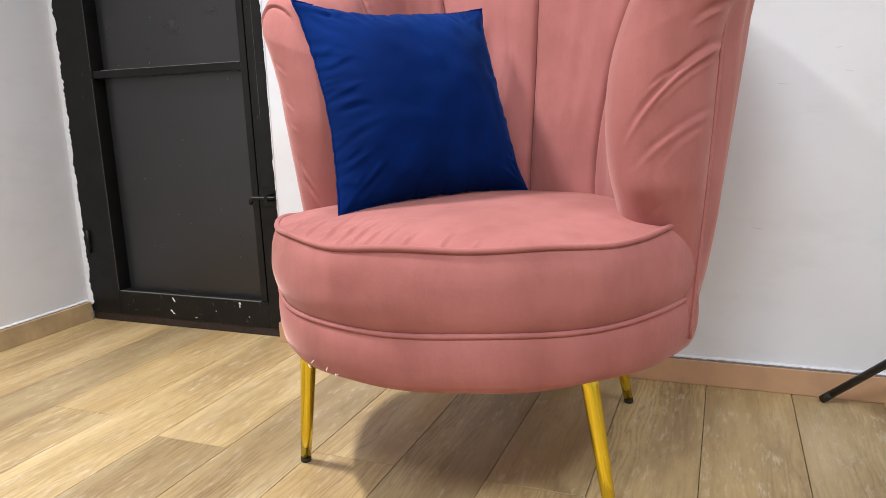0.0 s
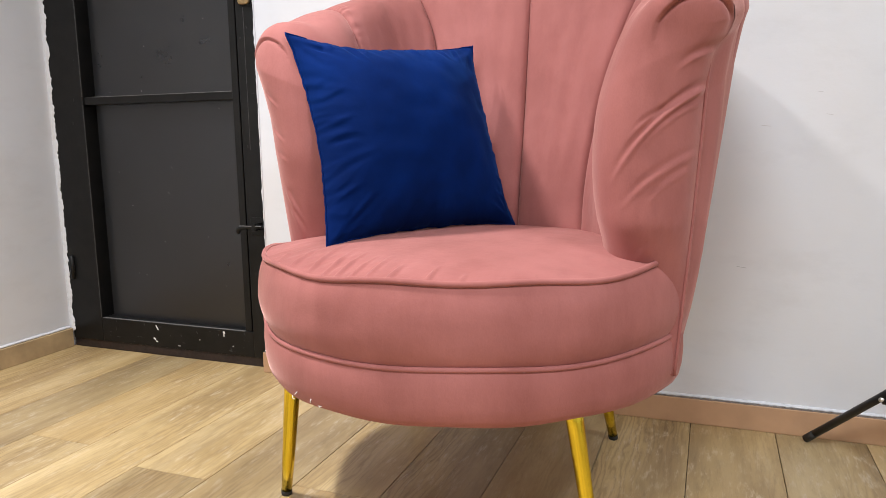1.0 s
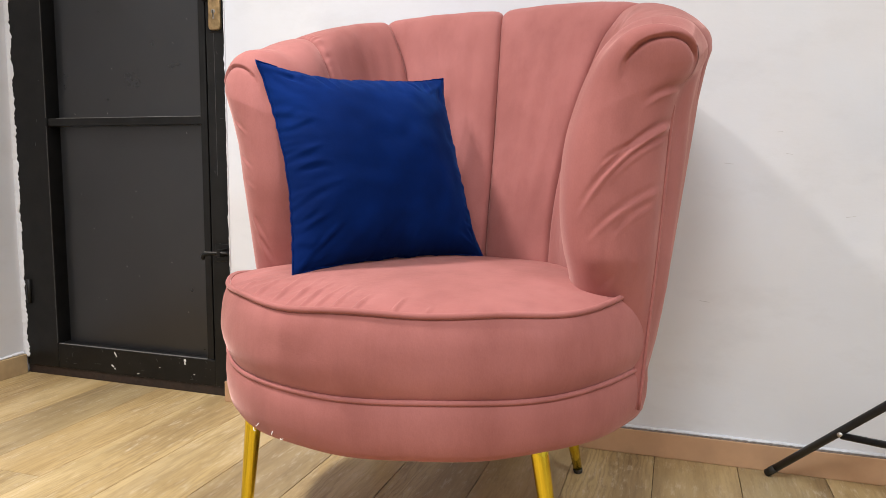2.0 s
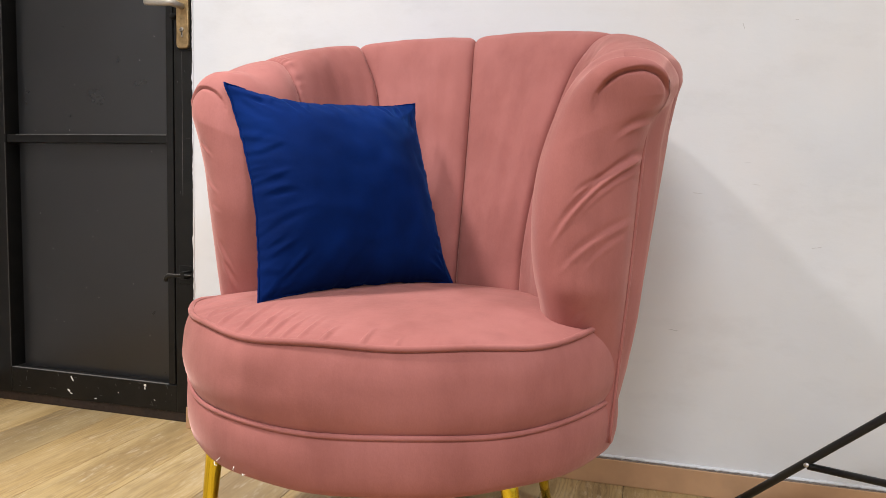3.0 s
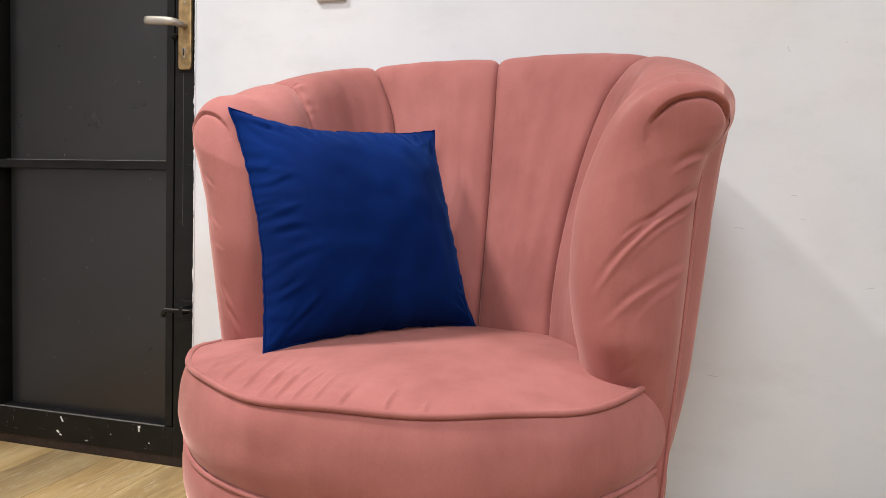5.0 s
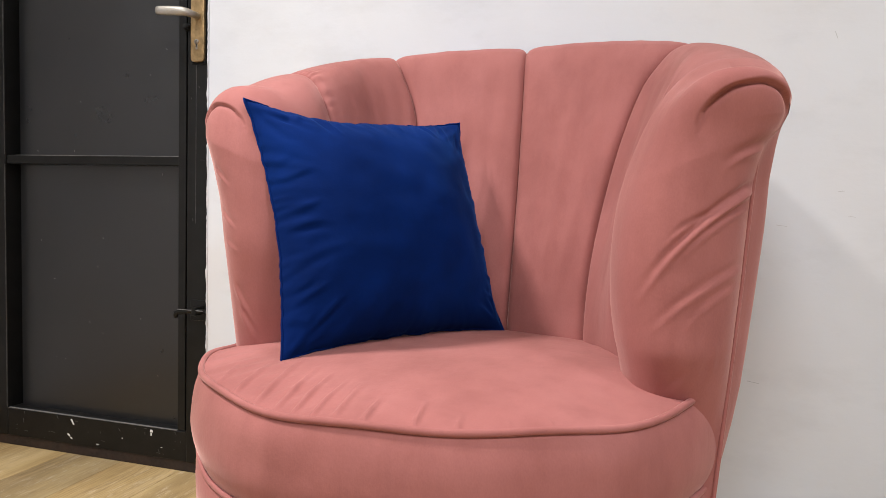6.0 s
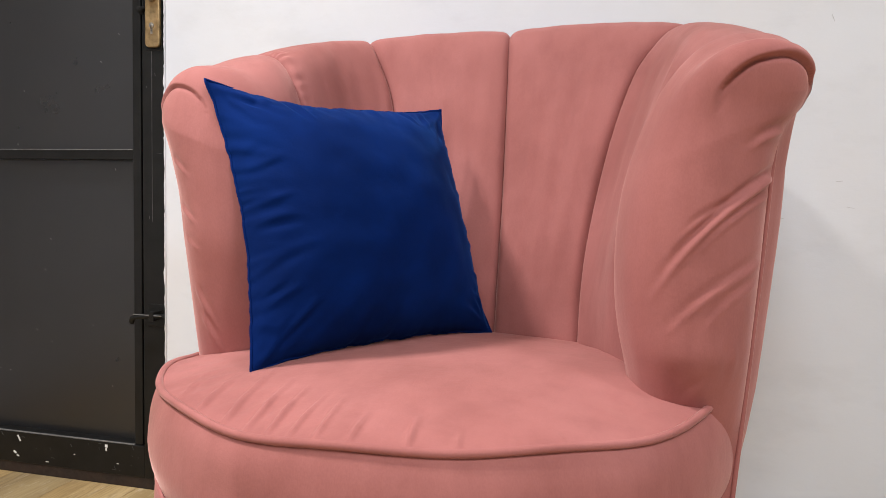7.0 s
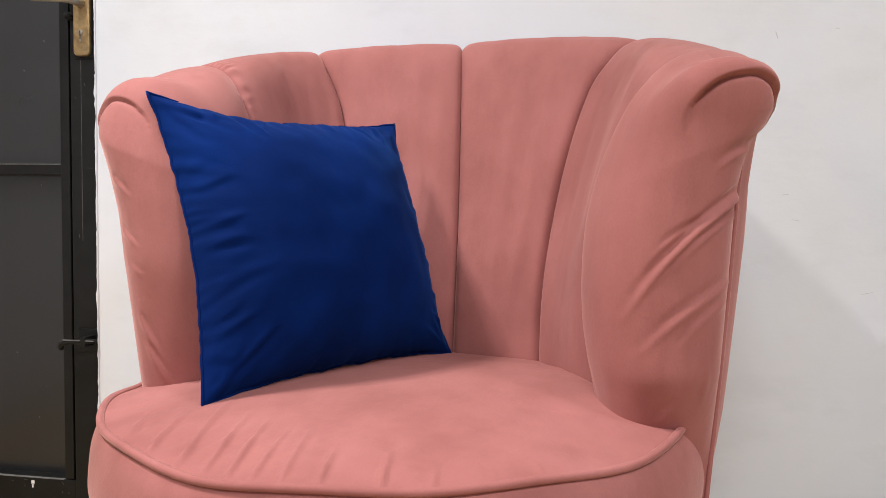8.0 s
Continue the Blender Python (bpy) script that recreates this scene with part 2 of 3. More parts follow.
# wooden skirting boards
tagged(part("baseboard", box(-1.034, RIGHT_X, 1.754, WALL_Y + 0.002, 0, 0.056, 0.002), SKIRTING, smooth=False),
       "orange-brown varnished wooden skirting along the white wall", "skirting board", kind="structure")
tagged(part("baseboard", box(LEFT_X - 0.002, -1.748, FRONT_Y, 1.783, 0, 0.058, 0.002), SKIRTING_SIDE, smooth=False),
       "brown wooden skirting along the side wall", "skirting board", kind="structure")


# ---- the armchair ----
CHAIR = pose(-0.273, 1.335, 0)
chair = tagged(empty("armchair", CHAIR), "pink velvet tub armchair with fluted scallop back and gold legs", "armchair")

SEAT_R, TOP_Z, MID_Z, LOW_Z = 0.348, 0.436, 0.325, 0.241

SEAT_X, SEAT_Y = -0.040, 0.057


def deep(y):
    """The seat is deeper before its middle than behind it."""
    return y * (1.115 if y < 0 else 0.68)


def broad(x):
    """And a little broader on one side."""
    return SEAT_X + x * (1.07 if x > 0 else 1.0)



def hidden_side(a):
    """The seat draws in where an arm covers it."""
    f = max(0.0, min(1.0, (math.sin(a) + 0.27) / 0.35))
    return 0.034 * f * f * (3 - 2 * f) if math.cos(a) > 0 else 0.0


def cushion_rim(a):
    """Radius and height of the upper piping round the seat."""
    r = SEAT_R - hidden_side(a) + 0.003 * math.sin(3 * a + 1.0) + 0.002 * math.sin(7 * a)
    z = TOP_Z + 0.004 * math.sin(2 * a + 0.4) + 0.0025 * math.sin(5 * a + 2.0) + 0.002 * math.sin(11 * a)
    z += 0.0060 * bell((a - 4.9) / 0.9) + 0.009 * bell((a - 5.95) / 0.35) - 0.006 * bell((a - 3.35) / 0.3)
    return r, z


def low_rim(a):
    return SEAT_R + 0.003 - hidden_side(a), MID_Z + 0.002 * math.sin(4 * a + 1.0) + 0.0012 * math.sin(9 * a) + 0.014 * bell((a - 3.30) / 0.55) + 0.004 * bell((a - 3.7) / 0.5) + 0.008 * bell((a - 6.1) / 0.4)


N = 900
ANGLES = [2 * math.pi * i / N for i in range(N)]


def pulled(x, z, folds, groove=0.9):
    """Pulled cloth: a narrow ridge with a groove under it, along each crease."""
    out = 0.0
    for x0, z0, x1, z1, amp, w, sag in folds:
        dx, dz = x1 - x0, z1 - z0
        ln = math.hypot(dx, dz)
        al = ((x - x0) * dx + (z - z0) * dz) / ln ** 2
        if -0.2 < al < 1.2:
            d = ((x - x0) * dz - (z - z0) * dx) / ln + sag * 4 * al * (1 - al)
            ends = max(0.0, min(1.0, (al + 0.15) * 5)) * max(0.0, min(1.0, (1.15 - al) * 1.6))
            out += amp * (bell(d / w) - groove * bell((d - 2.0 * w) / (1.3 * w))) * ends
    return out


SEAT_FOLDS = ((-0.133, -0.328, -0.146, -0.200, 0.0029, 0.0028, 0.0), (-0.109, -0.330, -0.119, -0.215, 0.0029, 0.0026, 0.0), (-0.058, -0.338, -0.067, -0.240, 0.0024, 0.0034, 0.0),
              (-0.204, -0.295, -0.216, -0.195, 0.0030, 0.0028, 0.0), (-0.027, -0.338, -0.030, -0.275, 0.0028, 0.0030, 0.0), (0.024, -0.335, 0.019, -0.268, 0.0030, 0.0028, 0.0),
              (0.065, -0.330, 0.063, -0.280, 0.0024, 0.0026, 0.0), (-0.163, -0.320, -0.183, -0.165, 0.0026, 0.0029, 0.0), (-0.085, -0.335, -0.090, -0.235, 0.0024, 0.0024, 0.0),
              (-0.240, -0.270, -0.262, -0.180, 0.0022, 0.0026, 0.0), (0.110, -0.310, 0.112, -0.275, 0.0020, 0.0026, 0.0), (0.158, -0.285, 0.150, -0.250, 0.0018, 0.0026, 0.0))


def seat_cushion():
    rings = []
    steps = 80
    for k in range(steps + 1):
        f = k / steps
        ring = []
        for a in ANGLES:
            r, z = cushion_rim(a)
            crown = 0.034 * (1 - f ** 2.6)
            x, y = math.cos(a) * r * f, math.sin(a) * r * f
            front = max(0.0, -math.sin(a))
            wrinkle = 0.0020 * abs(math.sin(25 * a + 3 * math.sin(3 * a) + 1.2 * f)) ** 3 * front * bell((f - 0.87) / 0.10) * (0.4 + 0.6 * abs(math.sin(5.3 * a)))
            hollow = -0.004 * bell((x + 0.06) / 0.2) * bell((y - 0.02) / 0.2) + 0.016 * bell((x + 0.24) / 0.09) * bell(y / 0.15)
            if front > 0 and f > 0.3:
                hollow += pulled(broad(x), deep(y) + SEAT_Y, SEAT_FOLDS, 0.1) * 1.4 * min(1.0, (1 - f) * 25) / (1 - f * f + 1e-6)
            ring.append((broad(x), deep(y) + SEAT_Y, TOP_Z + (z - TOP_Z) * f ** 3 + crown * (1 - 0.35 * max(0, math.sin(a)) * f) + wrinkle * f * f + hollow * (1 - f * f)))
        rings.append(ring)
    side = 26
    for k in range(1, side + 1):
        f = k / side
        ring = []
        for a in ANGLES:
            r0, z0 = cushion_rim(a)
            r1, z1 = low_rim(a)
            r = r0 * (1 - f) + r1 * f + 0.0135 * (1 - abs(2 * f - 1) ** 2.4) + 0.0060 * noise.noise((a * 2.6, f * 1.6, 1.0)) * f * (1 - f) * 2 + 0.0030 * noise.noise((a * 7.0, f * 3.0 + a * 2, 3.0)) * f * (1 - f)
            ring.append((broad(math.cos(a) * r), SEAT_Y + deep(math.sin(a) * r), z0 * (1 - f) + z1 * f))
        rings.append(ring)
    return grid(rings, True)


def base_band():
    rings = []
    prof = [(0.002, 0.0), (0.006, 0.12), (0.007, 0.35), (0.006, 0.60), (0.002, 0.82), (-0.004, 0.94), (-0.012, 0.99), (-0.030, 1.01), (-0.10, 1.01), (-0.30, 1.005)]
    for dr, f in prof:
        ring = []
        for a in ANGLES:
            r1, z1 = low_rim(a)
            z = z1 * (1 - f) + LOW_Z * f
            ring.append((broad(math.cos(a) * (r1 + dr)), SEAT_Y + deep(math.sin(a) * (r1 + dr)), z + 0.001 * math.sin(13 * a) * f))
        rings.append(ring)
    return grid(rings, True)


part("seat_cushion", seat_cushion(), PINK, chair)
part("base_band", base_band(), PINK, chair)


def rim_cord(rim, out, r):
    pts = []
    for a in ANGLES:
        q, z = rim(a)
        pts.append((broad(math.cos(a) * (q + out)), SEAT_Y + deep(math.sin(a) * (q + out)), z))
    return tube(pts, r, 8, closed=True)


part("piping", rim_cord(cushion_rim, 0.002, 0.0043), PINK, chair, "rolled velvet piping round the cushion")
part("piping", rim_cord(low_rim, 0.003, 0.0037), PINK, chair, "rolled velvet piping round the base")

# the fluted back: h runs from the middle of the back (0) to the front of an arm (1)
H_KEYS = (0.0, 0.36, 0.70, 1.0)
BASE = ((0.0, 0.182), (0.138, 0.156), (0.214, 0.042), (0.243, -0.026))
TURN_KEYS = (90.0, 52.0, 17.0, 0.0)
PROFILES = (
    ((0, .36), (0, .455), (.030, .58), (.075, .72), (.115, .84), (.140, .915), (.165, .942), (.195, .935), (.207, .90), (.200, .86), (.175, .58), (.140, .245)),
    ((0, .36), (0, .455), (.030, .58), (.075, .72), (.115, .83), (.145, .905), (.168, .930), (.198, .925), (.211, .89), (.204, .85), (.178, .58), (.130, .245)),
    ((0, .36), (0, .455), (.000, .57), (.018, .68), (.048, .78), (.076, .842), (.106, .864), (.148, .862), (.182, .83), (.189, .79), (.165, .58), (.126, .245)),
    ((0, .36), (0, .455), (-.010, .55), (-.004, .65), (.022, .735), (.050, .782), (.085, .800), (.120, .793), (.138, .760), (.131, .715), (.106, .55), (.082, .245)),
)


def mirrored(values, odd=None):
    """Keys over both halves of the back, from -1 to 1."""
    out = [(-h, odd(v) if odd else v) for h, v in zip(H_KEYS[:0:-1], values[:0:-1])]
    return out + list(zip(H_KEYS, values))


BASE_KEYS = mirrored(BASE, lambda v: (-v[0], v[1]))
ANGLE_KEYS = mirrored([(a,) for a in TURN_KEYS], lambda v: (180 - v[0],))
PROFILE_KEYS = mirrored([np.array(p) for p in PROFILES])
for k in (1, 2):
    PROFILE_KEYS[k] = (PROFILE_KEYS[k][0], PROFILE_KEYS[k][1] + np.array([(0, 0)] * 4 + [(0, -.003), (0, -.007), (0, -.009), (0, -.009), (0, -.006), (0, -.003)] + [(0, 0)] * 2))
# the other arm is stuffed wider on its outside
PROFILE_KEYS[0] = (-1.0, PROFILE_KEYS[0][1] + np.array([(0, 0)] * 4 + [(0, .006), (0, .012), (.003, .013), (.008, .010), (.006, .004), (.010, 0), (.018, 0), (.018, 0)]))
# one arm reaches further forward than the other
BASE_KEYS[-1] = (1.0, (0.238, -0.078))
PROFILE_KEYS[-1] = (1.0, PROFILE_KEYS[-1][1] + np.array([(0, 0)] * 7 + [(.002, .003), (-.012, .010), (-.018, .006), (-.004, 0), (.001, .024)]))
PROFILE_KEYS[-2] = (0.7, PROFILE_KEYS[-2][1] + np.array([(0, 0)] * 9 + [(-.004, 0), (-.005, 0), (-.010, 0)]))
LAST = 11


def shell_point(s, u, push=0.0):
    """s: -1 to 1 round the back; u: 0 (inside, under the seat) over the crest to 11 (outside, bottom); push: towards the cloth's outside."""
    b = spline(BASE_KEYS, s)
    ang = math.radians(float(spline(ANGLE_KEYS, s)[0]))
    prof = spline(PROFILE_KEYS, s)
    pk = [(i, prof[i]) for i in range(12)]
    o, z = spline(pk, u)
    if push:
        o2, z2 = spline(pk, min(LAST, u + 0.05))
        o1, z1 = spline(pk, max(0, u - 0.05))
        n = Vector((-(z2 - z1), (o2 - o1))).normalized()
        o, z = o + push * n.x, z + push * n.y
    if s > 0.7:
        o += 0.012 * bell((s - 0.92) / 0.05) * max(0, min(1, (u - 8.2) / 1.4)) * max(0, min(1, (11 - u) * 1.6))
        z += 0.008 * bell((s - 0.86) / 0.09) * bell((u - 6.3) / 1.2)
    if u > 10.5:
        o -= 0.016 * ((u - 10.5) / 0.5) ** 2 * max(0, min(1, (0.99 - abs(s)) / 0.06))
    y = b[1] + o * math.sin(ang)
    if abs(s) > 0.7:
        rise = max(0, min(1, (u - 3.4) / 1.8))
        fall = max(0, min(1, (u - 6.8) / 1.7 if s > 0 else (u - 8.6) / 1.2))
        y -= (0.028 if s > 0 else 0.012) * ((abs(s) - 0.7) / 0.3) ** 2 * rise * rise * (3 - 2 * rise) * (1 - fall * fall * (3 - 2 * fall))
    return Vector((b[0] + o * math.cos(ang), y, z))


SEAMS = (
    ((0, -1.0), (11, -1.0)),
    ((0, -0.70), (11, -0.70)),
    ((0, -0.32), (3.8, -0.31), (5.0, -0.34), (6.5, -0.35), (11, -0.36)),
    ((0, 0.04), (2.0, 0.03), (4.0, 0.01), (6.4, 0.0), (11, 0.0)),
    ((0, 0.39), (1.0, 0.378), (2.0, 0.336), (3.1, 0.328), (4.3, 0.352), (5.0, 0.395), (6.2, 0.445), (8.0, 0.46), (11, 0.46)),
    ((0, 0.91), (1.0, 0.905), (1.7, 0.875), (2.5, 0.868), (3.5, 0.872), (4.2, 0.885), (4.9, 0.89), (6.3, 0.88), (8.0, 0.82), (11, 0.80)),
    ((0, 1.0), (11, 1.0)),
)


def seam_at(k, u):
    """Where seam k runs round the back at height u."""
    return float(spline([(x, (y,)) for x, y in SEAMS[k]], u)[0])


def puff_at(c, u, body=0.009):
    """How far the cloth stands out between two seams (c: 0 in the middle, 1 at a seam)."""
    fade = min(1.0, max(0.0, (9.3 - u) / 1.5)) * min(1.0, 0.5 + u / 3)
    crest = 1 - 0.55 * bell((u - 6.4) / 1.3)
    return ((body * (1 - c ** 2.2)) * crest + 0.0105 * (1 - c ** 22)) * fade


def arm_swell(f, u, side):
    """The extra stuffing of an arm roll, from its seam (f = 0) to its front (1)."""
    f = max(0.0, min(1.0, f))
    if side < 0:
        return 0.015 * math.sin(0.5 * math.pi * f) ** 0.5 * bell((u - 3.0) / 1.9)
    return (0.015 * math.sin(0.5 * math.pi * f) ** 0.5 + 0.016 * math.sin(math.pi * f ** 0.45)) * bell((u - 3.4) / 2.5)


def channel_row(k, u, across=34):
    """One row of the cloth between seams k and k + 1."""
    s0, s1 = seam_at(k, u), seam_at(k + 1, u)
    arm = -1 if k == 0 else 1 if k == 5 else 0
    row = []
    for i in range(across + 1):
        f = i / across
        f = f - 0.135 * math.sin(2 * math.pi * f)
        c = abs(2 * f - 1)
        if (arm < 0 and f < 0.5) or (arm > 0 and f > 0.5):
            c = 0.45 * c
        s = s0 + (s1 - s0) * f
        if k == 5:
            s -= 0.018 * math.sin(math.pi * f ** 0.45) * bell((u - 3.2) / 2.4)
        puff = puff_at(c, u, 0.013 if k in (3, 4) else 0.009)
        if not arm:
            puff += (0.0046 * noise.noise((s * 26, u * 0.40, 2.0)) + 0.0016 * noise.noise((s * 60, u * 0.5, 6.0))) * bell((u - 3.9) / 2.0) * (1 - c * c)
        near = f if k in (1, 5) else 1 - f if k in (0, 4) else 1.0
        if k in (1, 4):
            gather = bell((near - 0.05) / 0.07) * bell((u - (5.4 if k == 1 else 6.6)) / (0.9 if k == 1 else 0.5))
            puff += 0.0030 * abs(math.sin(u * 11 + 9 * f + 2 * math.sin(u * 3.1))) ** 2 * gather
        puff -= 0.014 * bell(near * abs(s1 - s0) / 0.006) * min(1.0, max(0.0, (9.0 - u) / 1.5)) * (k in (0, 1, 4, 5))
        if k == 4:
            puff -= 0.016 * max(0.0, (f - 0.55) / 0.45) ** 2 * bell((u - 3.2) / 2.4)
        if arm:
            puff += arm_swell(1 - f if arm < 0 else f, u, arm)
        row.append(shell_point(s, u, puff))
    return row


# the tuck under the rolled end of each arm: angle in degrees and radius round its middle
TUCKS = {1: ((0.338, 0.760), ((-60, 0.034), (-29, 0.033), (3, 0.040), (25, 0.0465), (47, 0.048), (69, 0.045), (98, 0.0414), (128, 0.0434), (152, 0.0465), (171, 0.0516), (200, 0.056))),
         -1: ((0.345, 0.750), ((-40, 0.046), (5, 0.050), (43, 0.050), (64, 0.049), (93, 0.043), (132, 0.040), (160, 0.042), (190, 0.044)))}
CREASES = ((0.352, 0.690, 0.240, 0.575, 0.0050, 0.0036, -0.010), (0.345, 0.668, 0.272, 0.606, 0.0020, 0.0030, -0.006), (0.336, 0.596, 0.252, 0.530, 0.0021, 0.0036, -0.006),
           (0.366, 0.738, 0.318, 0.712, 0.0026, 0.0032, -0.003), (0.330, 0.575, 0.285, 0.535, 0.0016, 0.0028, -0.004), (0.313, 0.515, 0.309, 0.470, 0.0012, 0.0034, 0.002),
           (0.300, 0.655, 0.262, 0.628, 0.0020, 0.0026, -0.003), (0.285, 0.470, 0.262, 0.450, 0.0014, 0.0032, 0.0))
SIDE_CREASES = ((0.352, 0.700, 0.325, 0.680, 0.0012, 0.0026, 0.0), (0.344, 0.640, 0.318, 0.622, 0.0014, 0.0026, 0.0), (0.337, 0.600, 0.312, 0.588, 0.0010, 0.0026, 0.0),
                (0.325, 0.535, 0.300, 0.490, 0.0016, 0.0034, 0.0), (0.318, 0.500, 0.296, 0.462, 0.0018, 0.0034, 0.0))


def tucked(x, z, side):
    """The rolled end stands over the front of the arm along a sharp tuck."""
    (cx, cz), keys = TUCKS[side]
    ang = math.degrees(math.atan2(z - cz, x - cx))
    if ang < -90:
        ang += 360
    lo, hi = keys[0][0], keys[-1][0]
    if not lo < ang < hi:
        return 0.0
    d = math.hypot(x - cx, z - cz) - float(spline([(a, (r,)) for a, r in keys], ang)[0])
    fade = max(0.0, min(1.0, (ang - lo) / (70 if side > 0 else 30))) * max(0.0, min(1.0, (hi - ang) / 55))
    if d > 0:
        e = min(1.0, d / 0.0025)
        return (0.0036 + 0.0024 * min(1.0, max(0.0, ang / 70)) if side > 0 else 0.003) * e * (2 - e) * bell(max(0.0, d - 0.006) / 0.022) * fade
    return -(0.0046 if side > 0 else 0.003) * bell(d / 0.0042) * fade


def arm_rows(side):
    """The arm roll in one sheet, from the seam over its inside and front to the outer seam."""
    k = 5 if side > 0 else 0
    across, wide, high = 120, 60, 220
    rows = []
    for j in range(high + 1):
        v = j / high
        ua, ub = 6.0 * v, 11.0 - 5.0 * v
        inner = channel_row(k, ua)
        if side < 0:
            inner = inner[::-1]
        a = inner[-1].copy()
        b = shell_point(side, ub, puff_at(0.45, min(ub, 9.3)))
        if v < 0.16:
            a.z = 0.285 + (a.z - 0.285) * v / 0.16
        front = []
        for i in range(1, wide + 1):
            g = i / wide
            c = 2 * g - 1
            q = a.lerp(b, g)
            high_part = max(0.0, min(1.0, (v - 0.55) / 0.40))
            low_part = max(0.0, min(1.0, (0.50 - q.z) / 0.12 if side > 0 else (0.60 - q.z) / 0.22))
            full = 0.090 - 0.040 * low_part if side < 0 else 0.072 - 0.056 * low_part
            q.y -= full * (1 - (0.72 if side < 0 else 0.45) * high_part ** 1.3) * math.sqrt(max(0, 1 - c * c)) * math.sqrt(min(1, (1 - v) * 8))
            front.append(q)
        line = np.array([tuple(q) for q in inner + front])
        step = np.concatenate([[0], np.cumsum(np.maximum(1e-7, np.linalg.norm(np.diff(line, axis=0), axis=1)))])
        at = np.linspace(0, step[-1], across + 1)
        line = np.stack([np.interp(at, step, line[:, n]) for n in range(3)], 1)
        # the first few centimetres keep the sharp turn into the seam
        keep = np.clip((at - 0.030) / 0.03, 0, 1)[:, None]
        round_off = line.copy()
        for _ in range(int(90 * min(1, 0.25 + 4 * (1 - v)))):
            round_off[1:-1] = 0.5 * round_off[1:-1] + 0.25 * (round_off[:-2] + round_off[2:])
        rows.append(line * (1 - keep) + round_off * keep)
    net = np.array(rows)
    along, down = np.gradient(net, axis=1), np.gradient(net, axis=0)
    nrm = np.cross(along, down)
    nrm /= np.maximum(1e-9, np.linalg.norm(nrm, axis=2, keepdims=True))
    if nrm[high // 2, across * 2 // 3, 1] > 0:
        nrm = -nrm
    lift = np.zeros(net.shape[:2])
    for j in range(high + 1):
        for i in range(across + 1):
            x, y, z = net[j, i]
            turn = max(0.0, min(1.0, (-nrm[j, i, 1] - 0.05) * 3)) * min(1.0, (across - i) / 5)
            if turn > 0:
                lift[j, i] = turn * (pulled(abs(x), z, CREASES if side > 0 else SIDE_CREASES) + tucked(abs(x), z, side))
    net = net + nrm * lift[:, :, None]
    return [[Vector(q) for q in r] for r in net]


def add_sheet(bm, rows):
    vs = [[bm.verts.new(p) for p in r] for r in rows]
    for a, b in zip(vs, vs[1:]):
        for i in range(len(a) - 1):
            bm.faces.new((a[i], a[i + 1], b[i + 1], b[i]))


for k in range(6):
    bm = bmesh.new()
    side = -1 if k == 0 else 1 if k == 5 else 0
    if side:
        add_sheet(bm, arm_rows(side))
        add_sheet(bm, [channel_row(k, u) for u in np.linspace(6.0, 9.3, 67)])
    else:
        add_sheet(bm, [channel_row(k, u) for u in np.linspace(0.0, 9.3, 233)])
    bmesh.ops.remove_doubles(bm, verts=bm.verts, dist=0.0002)
    bmesh.ops.recalc_face_normals(bm, faces=bm.faces)
    part("arm_pad" if side else "back_channel", bm, PINK, chair, "padded arm roll with diagonal creases" if side else "")

part("outer_shell", grid([[shell_point(s, u, -0.002 + 0.0022 * max(0, min(1, (u - 9.0) / 0.3))) for s in np.linspace(-1, 1, 90)] for u in np.linspace(6.0, 11.0, 34)]), PINK, chair, "smooth pink velvet outer shell")
part("inner_lining", grid([[shell_point(s, u, -0.026) for s in np.linspace(-1, 1, 60)] for u in np.linspace(0, 6.0, 24)]), PINK, chair)

for side in (-1, 1):
    seam = [shell_point(side, u, 0.001) + Vector((0, -0.001, 0)) for u in np.linspace(8.9, 11.0, 40)]
    part("piping", tube(seam, 0.0028, 8), PINK, chair)

# tapered gold legs with rubber feet
LEGS = ((-0.268, -0.186, -0.326, -0.142), (0.175, -0.143, 0.226, -0.174), (-0.19, 0.20, -0.245, 0.27), (0.155, 0.20, 0.193, 0.284))
for x0, y0, x1, y1 in LEGS:
    top, foot = Vector((x0, y0, LOW_Z + 0.035)), Vector((x1, y1, 0.0))
    pts = [top.lerp(foot, f) for f in (0, 0.25, 0.5, 0.75, 0.965)]
    leg = part("leg", tube(pts, [0.0142, 0.0133, 0.0121, 0.0108, 0.0092], 20), GOLD, chair, "tapered polished gold metal leg")
    part("foot_cap", tube([top.lerp(foot, f) for f in (0.962, 0.99, 1.0)], [0.0097, 0.0095, 0.0084], 16), RUBBER, leg, "black rubber foot cap")


# bits of loose white thread under the seat's edge
for x, z, length, angle in ((-0.198, 0.256, 0.009, 40), (-0.204, 0.252, 0.007, -30), (-0.160, 0.254, 0.007, 70), (-0.143, 0.254, 0.006, 10)):
    y = SEAT_Y - 1.115 * 0.354 * math.sqrt(1 - ((x - SEAT_X) / 0.354) ** 2) - 0.001
    c, d = math.cos(radians(angle)) * length, math.sin(radians(angle)) * length
    part("loose_thread", tube([(x, y, z), (x + c / 2, y - 0.004, z + d / 2 - 0.001), (x + c, y - 0.003, z + d)], 0.0006, 6), WHITE_DROP, chair, "loose white thread end")


